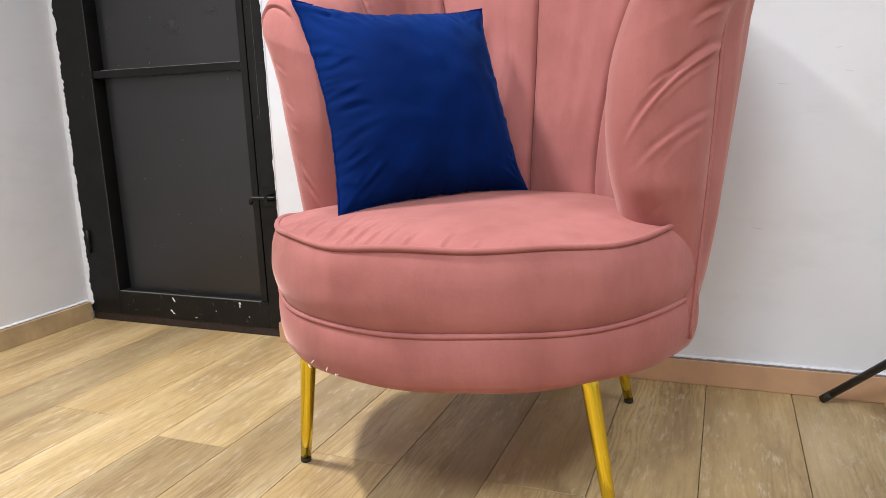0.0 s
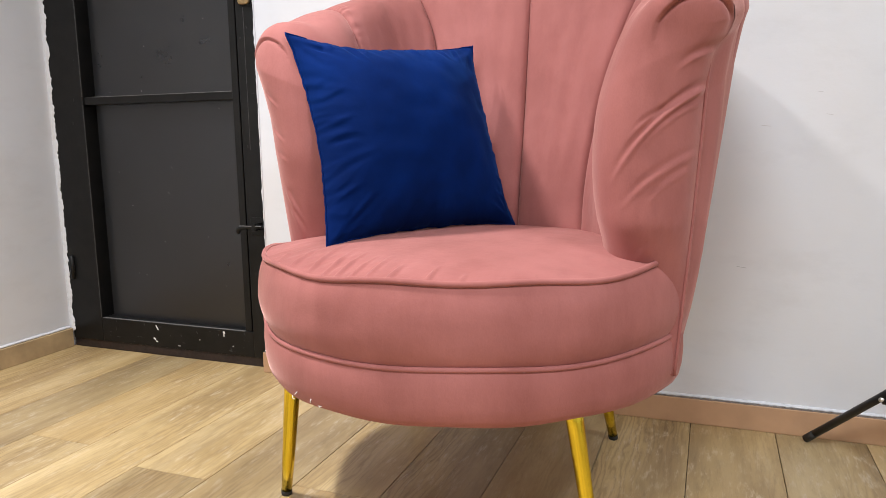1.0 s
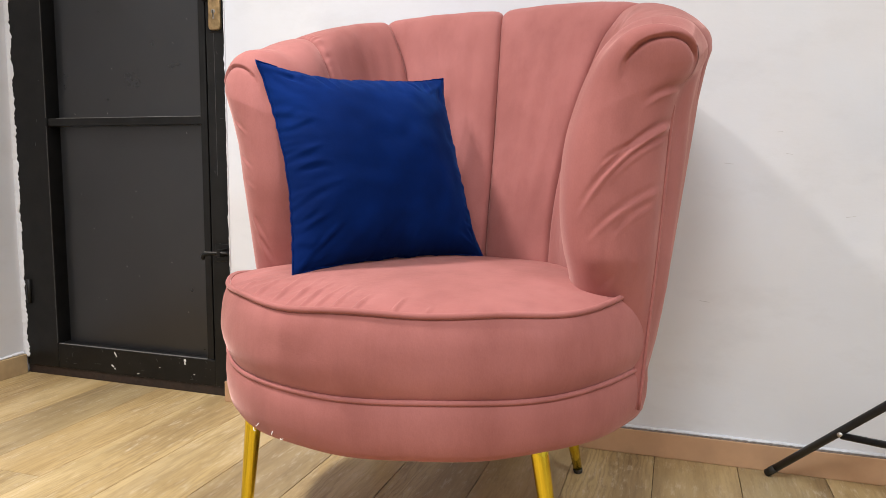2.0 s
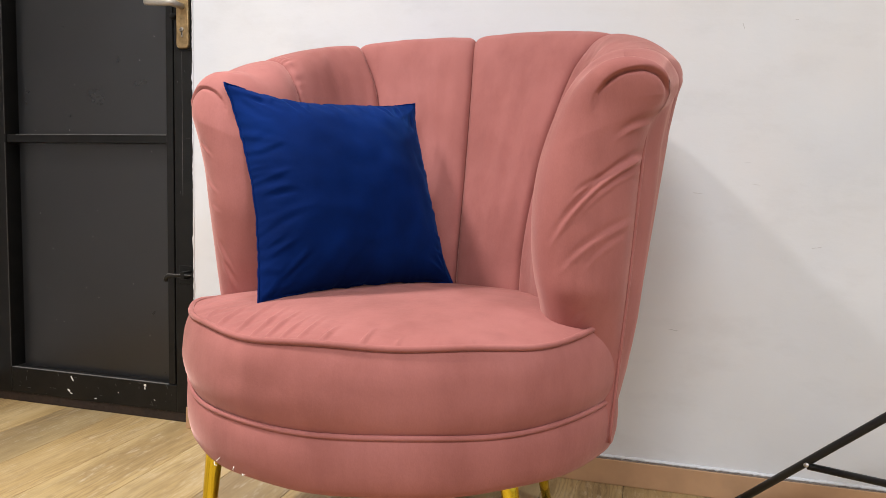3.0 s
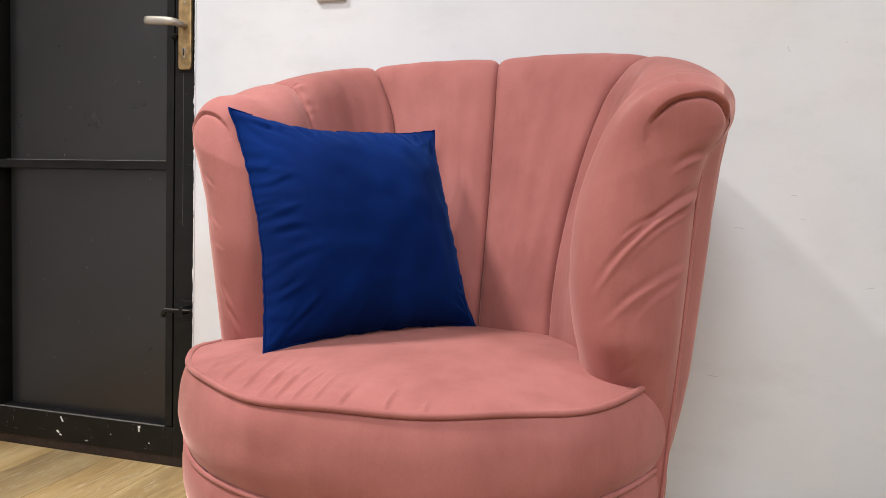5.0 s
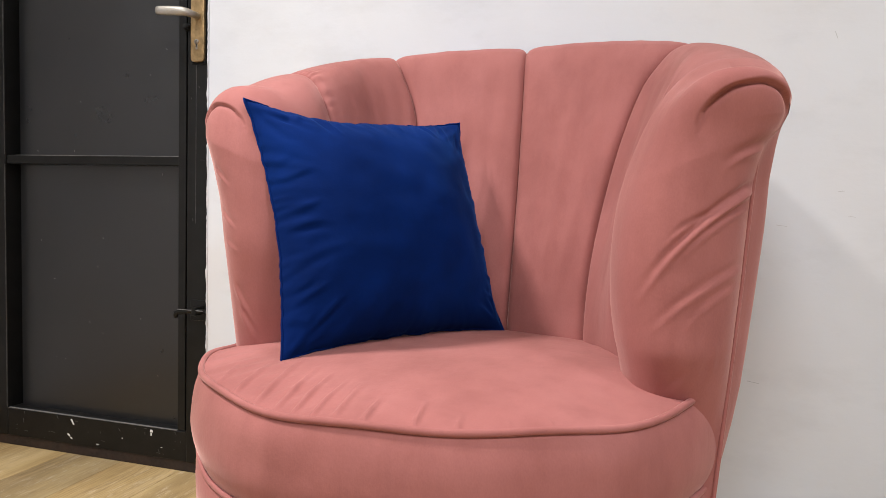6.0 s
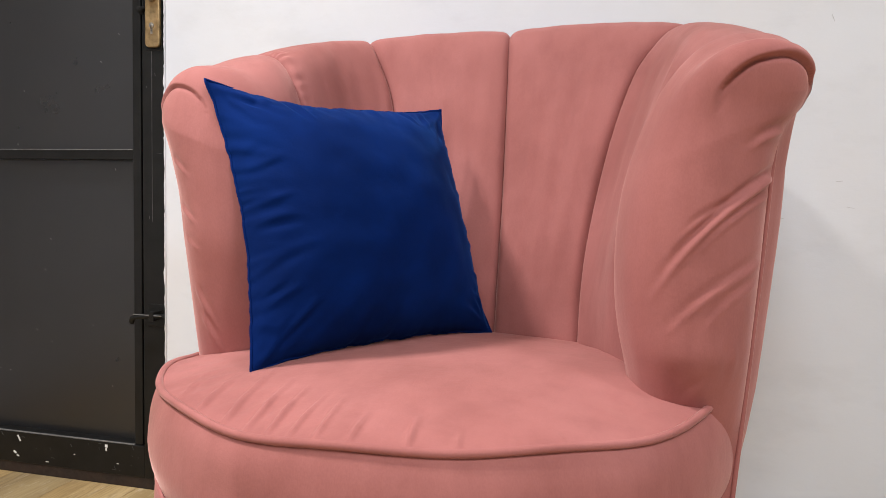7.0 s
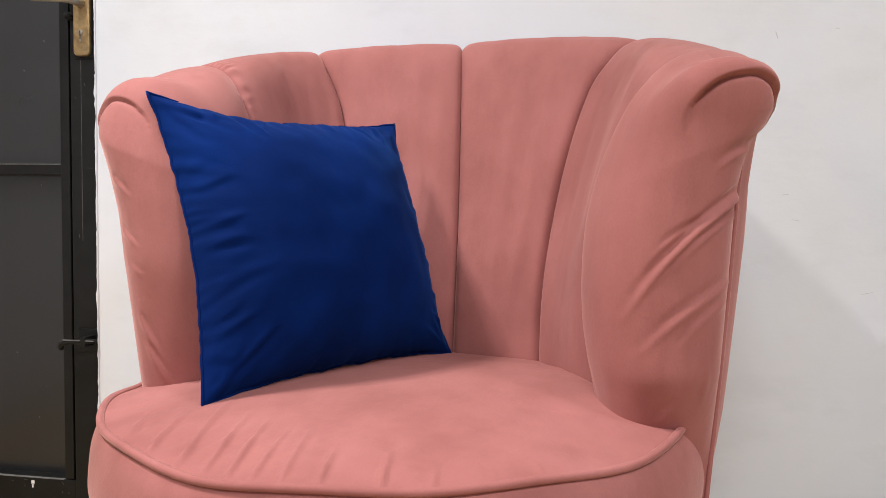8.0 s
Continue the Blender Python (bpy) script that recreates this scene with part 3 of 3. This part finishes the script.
# ---- the cushion on the seat ----
def pillow_puckers():
    """Short gathers that run in from the seams and out of the corners."""
    random.seed(11)
    out = []
    for v, reach, amp in ((-0.62, 0.34, 0.0050), (-0.50, 0.22, 0.0040), (-0.30, 0.42, 0.0052), (-0.20, 0.26, 0.0040), (-0.02, 0.48, 0.0056), (0.07, 0.30, 0.0044), (0.28, 0.24, 0.0034), (0.45, 0.28, 0.0034), (0.60, 0.22, 0.0030), (-0.74, 0.24, 0.0046)):
        out.append((-0.99, v + random.uniform(-0.05, 0.05), -0.99 + reach * random.uniform(0.5, 1.0), v + random.uniform(-0.04, 0.12), amp * random.uniform(0.3, 0.75), random.uniform(0.020, 0.030), random.uniform(-0.02, 0.02)))
    for u, reach, amp in ((-0.66, 0.20, 0.0050), (-0.50, 0.30, 0.0056), (-0.34, 0.22, 0.0040), (-0.08, 0.16, 0.0034), (0.22, 0.18, 0.0030), (0.48, 0.22, 0.0034), (0.70, 0.24, 0.0036)):
        out.append((u, 0.99, u + random.uniform(-0.10, 0.10), 0.99 - reach, amp, random.uniform(0.020, 0.030), random.uniform(-0.02, 0.02)))
    for v, reach, amp in ((0.55, 0.16, 0.0028), (0.10, 0.14, 0.0028), (-0.28, 0.20, 0.0036), (-0.55, 0.22, 0.0040), (-0.76, 0.26, 0.0044)):
        out.append((0.99, v, 0.99 - reach, v + random.uniform(-0.04, 0.08), amp, random.uniform(0.018, 0.028), 0.0))
    for cx, cy, turns in ((-1, 1, (-62, -47, -30, -14)), (-1, -1, (14, 30, 46, 64)), (1, 1, (-150, -132, -112)), (1, -1, (112, 132, 155))):
        for turn in turns:
            r = random.uniform(0.26, 0.46)
            c, d = math.cos(radians(turn)), math.sin(radians(turn))
            out.append((cx * 0.95, cy * 0.95, cx * 0.95 + r * c, cy * 0.95 + r * d, random.uniform(0.0030, 0.0052), random.uniform(0.022, 0.032), random.uniform(-0.02, 0.02)))
    return out


def throw_pillow():
    """A square filled cushion, standing on its edge; x across, y up, z out of the front."""
    n = 132
    puckers = pillow_puckers()
    size = 0.196
    rows_f, rows_b = [], []
    for j in range(n + 1):
        v = 2 * j / n - 1
        rf, rb = [], []
        for i in range(n + 1):
            u = 2 * i / n - 1
            pinch = 0.085
            x = size * u * (1 - pinch * (1 - abs(v) ** 3) * abs(u) ** 1.5)
            y = size * v * (1 - pinch * (1 - abs(u) ** 3) * abs(v) ** 1.5)
            h = ((1 - u * u) * (1 - v * v)) ** 0.66
            edge = max(abs(u), abs(v))
            ang = math.atan2(v, u)
            rib = 0.0045 * noise.noise((9 * ang, 2.0 * edge, 7.0)) * bell((edge - 0.86) / 0.13) * (1 - edge ** 8)
            soft = 0.006 * noise.noise((u * 1.6 + 3, v * 1.6, 0.3)) + 0.0025 * noise.noise((u * 5, v * 5, 2.0))
            t = 0.098 * h + (rib + soft) * min(1, h * 1.6) + pulled(u, v, puckers) * min(1, h * 2.2)
            x += 0.006 * bell((v + 0.05) / 0.55) * max(0.0, -u) ** 2 - 0.006 * bell(v / 0.5) * max(0.0, u) ** 2
            y -= 0.008 * bell((u + 0.25) / 0.42) * max(0.0, v) ** 2
            if u < 0 and v < 0:
                x *= 1 - 0.015 * (u * v) ** 7
            wob = 0.0022 * edge ** 6
            x += wob * noise.noise((6 * ang, 1.0, 0.0)) + wob * noise.noise((17 * ang, 3.0, 0.0))
            y += wob * noise.noise((6 * ang, 5.0, 0.0)) + wob * noise.noise((17 * ang, 8.0, 0.0))
            rf.append((x, y, t))
            rb.append((x, y, -0.045 * h))
        rows_f.append(rf)
        rows_b.append(rb)
    return rows_f, rows_b


BL, TL, TR, BR = (Vector(p) for p in ((-0.482, 1.161, 0.453), (-0.580, 1.228, 0.800), (-0.359, 1.544, 0.801), (-0.259, 1.495, 0.456)))
mid = (BL + TL + TR + BR) / 4
ux = ((TR - TL) + (BR - BL)).normalized()
uy = ((TL - BL) + (TR - BR))
uy = (uy - ux * uy.dot(ux)).normalized()
uz = ux.cross(uy)
PILLOW = Matrix((ux, uy, uz)).transposed().to_4x4()
PILLOW.translation = mid
pillow = tagged(empty("throw_pillow", PILLOW), "royal blue velvet square cushion leaning on the armchair back", "cushion")
front_rows, back_rows = throw_pillow()
corner = {(-1, -1): BL, (-1, 1): TL, (1, 1): TR, (1, -1): BR}
inv = PILLOW.inverted()
local = {k: inv @ p for k, p in corner.items()}


def settle(rows):
    """Slumps the square so that its corners lie where they do."""
    out = []
    n = len(rows) - 1
    for j, r in enumerate(rows):
        v = 2 * j / n - 1
        row = []
        for i, p in enumerate(r):
            u = 2 * i / n - 1
            d = Vector()
            for (a, b), q in local.items():
                d += (q - Vector((0.196 * a, 0.196 * b, 0))) * (1 + a * u) * (1 + b * v) / 4
            row.append(Vector(p) + d)
        out.append(row)
    return out


front_rows, back_rows = settle(front_rows), settle(back_rows)
part("front_cover", grid(front_rows), BLUE, pillow)
bm = grid(back_rows)
bmesh.ops.reverse_faces(bm, faces=bm.faces)
part("back_cover", bm, BLUE, pillow)
n = len(front_rows) - 1
loop = [front_rows[0][i] for i in range(n)] + [front_rows[j][n] for j in range(n)] + [front_rows[n][n - i] for i in range(n)] + [front_rows[n - j][0] for j in range(n)]
part("edge_seam", tube(loop[::2], 0.0020, 6, closed=True), BLUE, pillow)


# ---- the black metal door ----
door = tagged(empty("door_1", pose(0, DOOR_Y, 0)), "closed black painted metal door with recessed sheet panels", "door", kind="structure")
DX0, DX1 = -1.752, -1.000
# the stile's shade on the recessed panel is put in as a near-black strip
part("gap", box(-1.634, -1.616, 0.047, 0.052, 0.09, 2.03), BLACK_AND_SHADE, door, "near-black strip painted as shade beside the hinge stile", False)
part("panel", box(-1.617, -1.10, 0.034, 0.040, 0.05, 0.745), BLACK_SHEET, door, "black sheet metal panel with fine scratches", False)
part("panel", box(-1.617, -1.10, 0.034, 0.040, 0.745, 1.42), BLACK_SHEET, door, "black sheet metal panel with fine scratches", False)
part("panel", box(-1.617, -1.10, 0.034, 0.040, 1.42, 2.02), BLACK_SHEET, door, "", False)
part("stile", box(DX0, -1.632, 0.0, 0.06, 0.026, 2.075, 0.003), BLACK_FRAME, door, "", False)
part("stile", box(-1.112, -1.091, 0.003, 0.06, 0.100, 2.03, 0.002), BLACK_FRAME, door, "", False)
part("lock_stile", box(-1.086, DX1, 0.0, 0.06, 0.026, 2.075, 0.003), BLACK_FRAME, door, "", False)
part("gap", box(-1.0915, -1.0855, 0.02, 0.06, 0.100, 2.03), BLACK_AND_SHADE, door, "dark slit between leaf and frame", False)
part("bottom_rail", box(-1.6325, -1.0855, 0.001, 0.06, 0.026, 0.099, 0.002), BLACK_FRAME, door, "", False)
part("rail", box(-1.6325, -1.1115, 0.006, 0.036, 0.734, 0.756, 0.002), BLACK_FRAME, door, "", False)
part("rail", box(-1.6325, -1.1115, 0.006, 0.036, 1.41, 1.432, 0.002), BLACK_FRAME, door, "", False)
part("top_rail", box(-1.6325, -1.0855, 0.001, 0.06, 2.03, 2.075, 0.002), BLACK_FRAME, door, "", False)
# pale lip painted for the light on the bottom rail's top face
part("lit_worn_edge", box(-1.630, -1.113, 0.0016, 0.007, 0.0982, 0.1000), LIT_WORN_EDGE, door, "pale line painted as the lit top edge of the bottom rail", False)
part("threshold", box(DX0, DX1, 0.004, 0.05, 0.0, 0.026, 0.002), DIRTY_SILL, door, "dusty brown-black threshold", False)


def sliver(x, z, length, width, angle, y, thick=0.0008):
    """A small thin mark lying on an upright face."""
    bm = box(-length / 2, length / 2, -thick, 0.0004, -width / 2, width / 2)
    bmesh.ops.rotate(bm, verts=bm.verts, matrix=Matrix.Rotation(radians(angle), 3, "Y"))
    bmesh.ops.translate(bm, verts=bm.verts, vec=(x, y, z))
    return bm


for x, z, length, width, angle in ((-1.4225, 0.0845, 0.016, 0.0035, 60), (-1.4345, 0.050, 0.009, 0.004, 35), (-1.4265, 0.0425, 0.007, 0.003, 20),
                                   (-1.1845, 0.0895, 0.007, 0.0065, 0), (-1.1850, 0.0815, 0.0035, 0.007, 0), (-1.27, 0.061, 0.003, 0.002, 0),
                                   (-1.155, 0.052, 0.004, 0.002, 10), (-1.345, 0.036, 0.008, 0.002, 0)):
    part("paint_mark", sliver(x, z, length, width, angle, 0.0008), WHITE_DROP, door, "", False)
random.seed(4)
for k in range(16):
    part("scratch", sliver(random.uniform(-1.58, -1.14), random.uniform(0.13, 1.15), random.uniform(0.002, 0.005), 0.0013, random.uniform(20, 90), 0.0338), LIT_WORN_EDGE, door, "", False)
# the middle rail's lit top edge, painted as a pale line
part("lit_worn_edge", box(-1.60, -1.115, 0.0052, 0.0075, 0.7552, 0.7568), LIT_WORN_EDGE, door, "", False)
part("lit_worn_edge", box(-1.0620, -1.0608, -0.0006, 0.002, 0.60, 0.965), SCUFF_AND_GLINT, door, "pale scratch line along the lock stile", False)
# scuffs and dust on the frame, most of them low down
for k in range(34):
    low = k < 24
    x = random.uniform(-1.62, -1.10) if low else random.choice((random.uniform(-1.735, -1.645), random.uniform(-1.075, -1.02)))
    z = random.uniform(0.030, 0.094) if low else random.uniform(0.12, 1.05)
    part("scratch", sliver(x, z, random.uniform(0.002, 0.012), random.uniform(0.0006, 0.0014), random.choice((0, 4, 86, 90, 62)) + random.uniform(-6, 6), 0.0008 if low else 0.0), SCUFF_AND_GLINT, door, "", False)
# highlights on the hinge stile's worn inner edge, painted as thin grey lines
for z0, z1 in ((0.101, 0.733), (0.757, 1.409)):
    part("lit_worn_edge", box(-1.6336, -1.6324, -0.0005, 0.002, z0, z1), SCUFF_AND_GLINT, door, "", False)

# hinge on the outer stile
part("hinge", tube([(-1.727, -0.004, z) for z in (0.215, 0.25, 0.286)], 0.007, 14), BLACK_FRAME, door, "black hinge barrel")
# sliding latch across the slit
bolt = part("latch_bar", tube([(-1.016, -0.030, 0.400), (-1.050, -0.031, 0.398), (-1.082, -0.031, 0.395), (-1.090, -0.031, 0.392), (-1.093, -0.030, 0.386), (-1.093, -0.028, 0.380)], [0.0048, 0.0050, 0.0052, 0.0058, 0.0062, 0.0045], 14), BLACK_FRAME, door, "black sliding bolt with a bent end")
part("latch_plate", box(-1.072, -1.008, -0.004, 0.002, 0.372, 0.420, 0.0015), BLACK_FRAME, bolt, "", False)
part("staple", box(-1.046, -1.034, -0.037, 0.0, 0.388, 0.408, 0.002), BLACK_FRAME, bolt, "", False)
# highlight along the top of the bolt, put in as a pale strip
part("lit_worn_edge", box(-1.085, -1.016, -0.0362, -0.0330, 0.4000, 0.4016), LIT_WORN_EDGE, bolt, "", False)


# lock plate with its keyhole, and the lever handle
def lock_plate():
    bm = box(-0.018, 0.018, -0.009, 0.0, -0.085, 0.085)
    up = [e for e in bm.edges if abs(e.verts[0].co.y - e.verts[1].co.y) > 0.005]
    bmesh.ops.bevel(bm, geom=up, offset=0.010, segments=5, affect="EDGES", profile=0.5)
    rim = [e for e in bm.edges if e.verts[0].co.y < -0.008 and e.verts[1].co.y < -0.008]
    bmesh.ops.bevel(bm, geom=rim, offset=0.003, segments=2, affect="EDGES", profile=0.5)
    bmesh.ops.translate(bm, verts=bm.verts, vec=(-1.054, 0.0, 1.056))
    return bm


plate = part("lock_plate", lock_plate(), BRASS, door, "worn brass lock plate", False)
part("keyhole", tube([(-1.055, -0.0085, 1.017), (-1.055, -0.0105, 1.017)], 0.0058, 16), LEVER, plate, "round lock cylinder")
part("keyhole", box(-1.0575, -1.0525, -0.0100, -0.008, 0.999, 1.013, 0.0008), LEVER, plate, "", False)
part("keyhole", box(-1.0556, -1.0544, -0.0112, -0.0100, 1.004, 1.021), BLACK_AND_SHADE, plate, "dark key slot", False)
part("keyhole", tube([(-1.054, -0.0085, 1.128), (-1.054, -0.0098, 1.128)], 0.0028, 10), LEVER, plate, "small screw head")
# the lock plate's shadow on the stile, drawn as a near-black rim
part("plate_shadow", box(-1.074, -1.034, -0.0025, 0.001, 0.966, 1.143, 0.001), BLACK_AND_SHADE, plate, "near-black rim painted as shadow of the lock plate", False)


def lever():
    path = [(-1.053, -0.008, 1.074), (-1.053, -0.026, 1.074), (-1.056, -0.041, 1.0745), (-1.064, -0.049, 1.075), (-1.080, -0.051, 1.076), (-1.105, -0.051, 1.078), (-1.122, -0.051, 1.079), (-1.129, -0.050, 1.079), (-1.131, -0.0495, 1.079)]
    rad = [0.0080, 0.0080, 0.0088, 0.0098, 0.0104, 0.0104, 0.0102, 0.0098, 0.0060]
    bm = tube(path, rad, 14)
    for v in bm.verts:
        if v.co.y < -0.043:
            v.co.y = -0.051 + (v.co.y + 0.051) * 0.62
    return bm


part("lever_handle", lever(), LEVER, door, "dull nickel lever handle")
part("latch_tongue", tube([(-1.085, 0.004, 1.052), (-1.085, -0.010, 1.052)], [0.009, 0.007], 14), BLACK_AND_SHADE, door, "black latch tongue")


# ---- rough plaster and paint edges ----
def ragged_strip(a, b, steps, low, high, thick, seed, across, out):
    """An uneven bead of plaster from a to b, with a ragged outer edge."""
    a, b, across, out = Vector(a), Vector(b), Vector(across), Vector(out)
    rows = []
    for k in range(steps + 1):
        p = a.lerp(b, k / steps)
        n1 = noise.noise((k * 0.11, seed, 0)) * 0.5 + noise.noise((k * 0.37, seed, 4)) * 0.35 + noise.noise((k * 0.9, seed, 9)) * 0.25
        w = low + (high - low) * max(0, min(1, 0.5 + n1))
        t = thick * (0.7 + 0.5 * noise.noise((k * 0.5, seed, 20)))
        rows.append([p + across * (w * f) + out * (t * h) for f, h in ((-0.3, 0.0), (0.0, 0.9), (0.45, 1.0), (0.8, 0.75), (1.0, 0.0))])
    bm = grid(rows)
    bmesh.ops.recalc_face_normals(bm, faces=bm.faces)
    return bm


tagged(part("trim", ragged_strip((-1.7605, DOOR_Y - 0.001, 0.05), (-1.7605, DOOR_Y - 0.001, 2.05), 400, 0.006, 0.024, 0.005, 1.0, (1, 0, 0), (0, -1, 0)), PLASTER),
       "ragged white plaster edge beside the door frame", "plaster edge", kind="structure")
tagged(part("trim", ragged_strip((EDGE_X + 0.001, WALL_Y - 0.0005, 0.056), (EDGE_X + 0.001, WALL_Y - 0.0005, 2.05), 400, 0.000, 0.006, 0.003, 5.0, (-1, 0, 0), (0, -1, 0)), PLASTER),
       "uneven white plaster edge beside the lock stile", "plaster edge", kind="structure")
tagged(part("trim", ragged_strip((-1.03, WALL_Y + 0.001, 0.0575), (1.0, WALL_Y + 0.001, 0.0575), 500, 0.004, 0.007, 0.010, 8.0, (0, 0, 1), (0, -1, 0)), PLASTER),
       "uneven white paint bead above the wooden skirting", "paint bead", kind="structure")
tagged(part("trim", box(-1.03, RIGHT_X, 1.7555, WALL_Y, 0.0558, 0.0572), SKIRTING_EDGE, smooth=False), "dark thin gap above the skirting", "gap", kind="structure")
tagged(part("trim", ragged_strip((LEFT_X - 0.001, 1.78, 0.059), (LEFT_X - 0.001, 0.2, 0.059), 300, 0.003, 0.009, 0.010, 12.0, (0, 0, 1), (1, 0, 0)), PLASTER),
       "uneven white paint bead above the side skirting", "paint bead", kind="structure")

# scratches on the back wall
for x, z, length, width, angle in ((0.258, 0.976, 0.013, 0.0010, 70), (0.155, 0.350, 0.020, 0.0009, 8), (0.188, 0.640, 0.018, 0.0008, 6), (0.281, 0.704, 0.010, 0.0008, -5),
                                   (0.355, 0.985, 0.006, 0.0010, 0), (0.418, 0.537, 0.018, 0.0008, -12), (0.30, 0.66, 0.012, 0.0007, 10)):
    part("scratch", sliver(x, z, length, width, angle, WALL_Y, 0.0004), SCUFF, wall_back, "", False)

# light switch, its lower edge just in view
switch = tagged(part("light_switch", box(-0.703, -0.633, WALL_Y - 0.011, WALL_Y, 1.108, 1.188, 0.003), SWITCH, smooth=False), "aged off-white plastic light switch on the wall", "switch")
part("rocker", box(-0.688, -0.648, WALL_Y - 0.0145, WALL_Y - 0.010, 1.122, 1.174, 0.002), SWITCH, switch, "", False)


# ---- black folding light stand beside the wall ----
FOOT, RIVET, POLE = Vector((0.294, 1.731, 0.0)), Vector((0.405, 1.650, 0.134)), Vector((0.700, 1.436, 0.0))
stand = tagged(empty("light_stand", pose(POLE.x, POLE.y, 0)), "black metal tripod light stand with folding legs on the floor", "light stand")
part("pole", tube([(0, 0, 0.10), (0, 0, 0.60)], 0.011, 16), TRIPOD, stand)
part("collar", tube([(0, 0, 0.50), (0, 0, 0.54)], 0.019, 16), TRIPOD, stand)
part("collar", tube([(0, 0, 0.150), (0, 0, 0.180)], 0.017, 16), TRIPOD, stand)
for turn in (0, 120, 240):
    spin = Matrix.Rotation(radians(turn), 3, "Z")
    foot, knee, top = (spin @ (q - POLE) for q in (FOOT, RIVET, FOOT.lerp(RIVET, 3.72)))
    foot.z += 0.008
    leg = part("leg", tube([foot, foot.lerp(top, 0.3), foot.lerp(top, 0.6), top], 0.0078, 14), TRIPOD, stand)
    part("foot_cap", tube([foot - (top - foot) * 0.006, foot.lerp(top, 0.03)], 0.0081, 14), RUBBER, leg, "black rubber foot")
    part("strut", tube([knee + Vector((0, 0, -0.004)), spin @ Vector((0, 0, 0)) + Vector((0, 0, 0.165))], 0.0068, 12), TRIPOD, stand)
    side = Vector((-(knee.y), knee.x, 0)).normalized()
    part("rivet", tube([knee - side * 0.0105, knee + side * 0.0105], 0.0042, 12), STEEL, leg, "bright steel rivet")

# ---- planks of the floor, last ----
PLANK_W, PLANK_L, X_LINE = 0.168, 1.22, 0.236


def plank_mesh(w, l):
    g = 0.0006
    bm = box(g, w - g, g, l - g, -0.006, 0.0, 0.0006, 1)
    me = bpy.data.meshes.new("plank")
    bm.to_mesh(me)
    bm.free()
    me.materials.append(OAK)
    return me


meshes = {}
col = math.floor((LEFT_X - X_LINE) / PLANK_W)
while X_LINE + col * PLANK_W < RIGHT_X:
    x0, x1 = max(LEFT_X, X_LINE + col * PLANK_W), min(RIGHT_X, X_LINE + (col + 1) * PLANK_W)
    y = 1.226 + (0.0 if col % 2 else 0.61) + {-9: 0.012, -7: -0.036}.get(col, 0.0) - 5 * PLANK_L
    while y < WALL_Y + 0.05:
        y0, y1 = max(y, FRONT_Y), min(y + PLANK_L, WALL_Y + 0.05)
        if y1 - y0 > 0.01:
            key = (round(x1 - x0, 3), round(y1 - y0, 3))
            if key not in meshes:
                meshes[key] = plank_mesh(*key)
            ob = new("plank", meshes[key])
            ob.location = (x0, y0, 0)
            ob.parent = floor
        y += PLANK_L
    col += 1
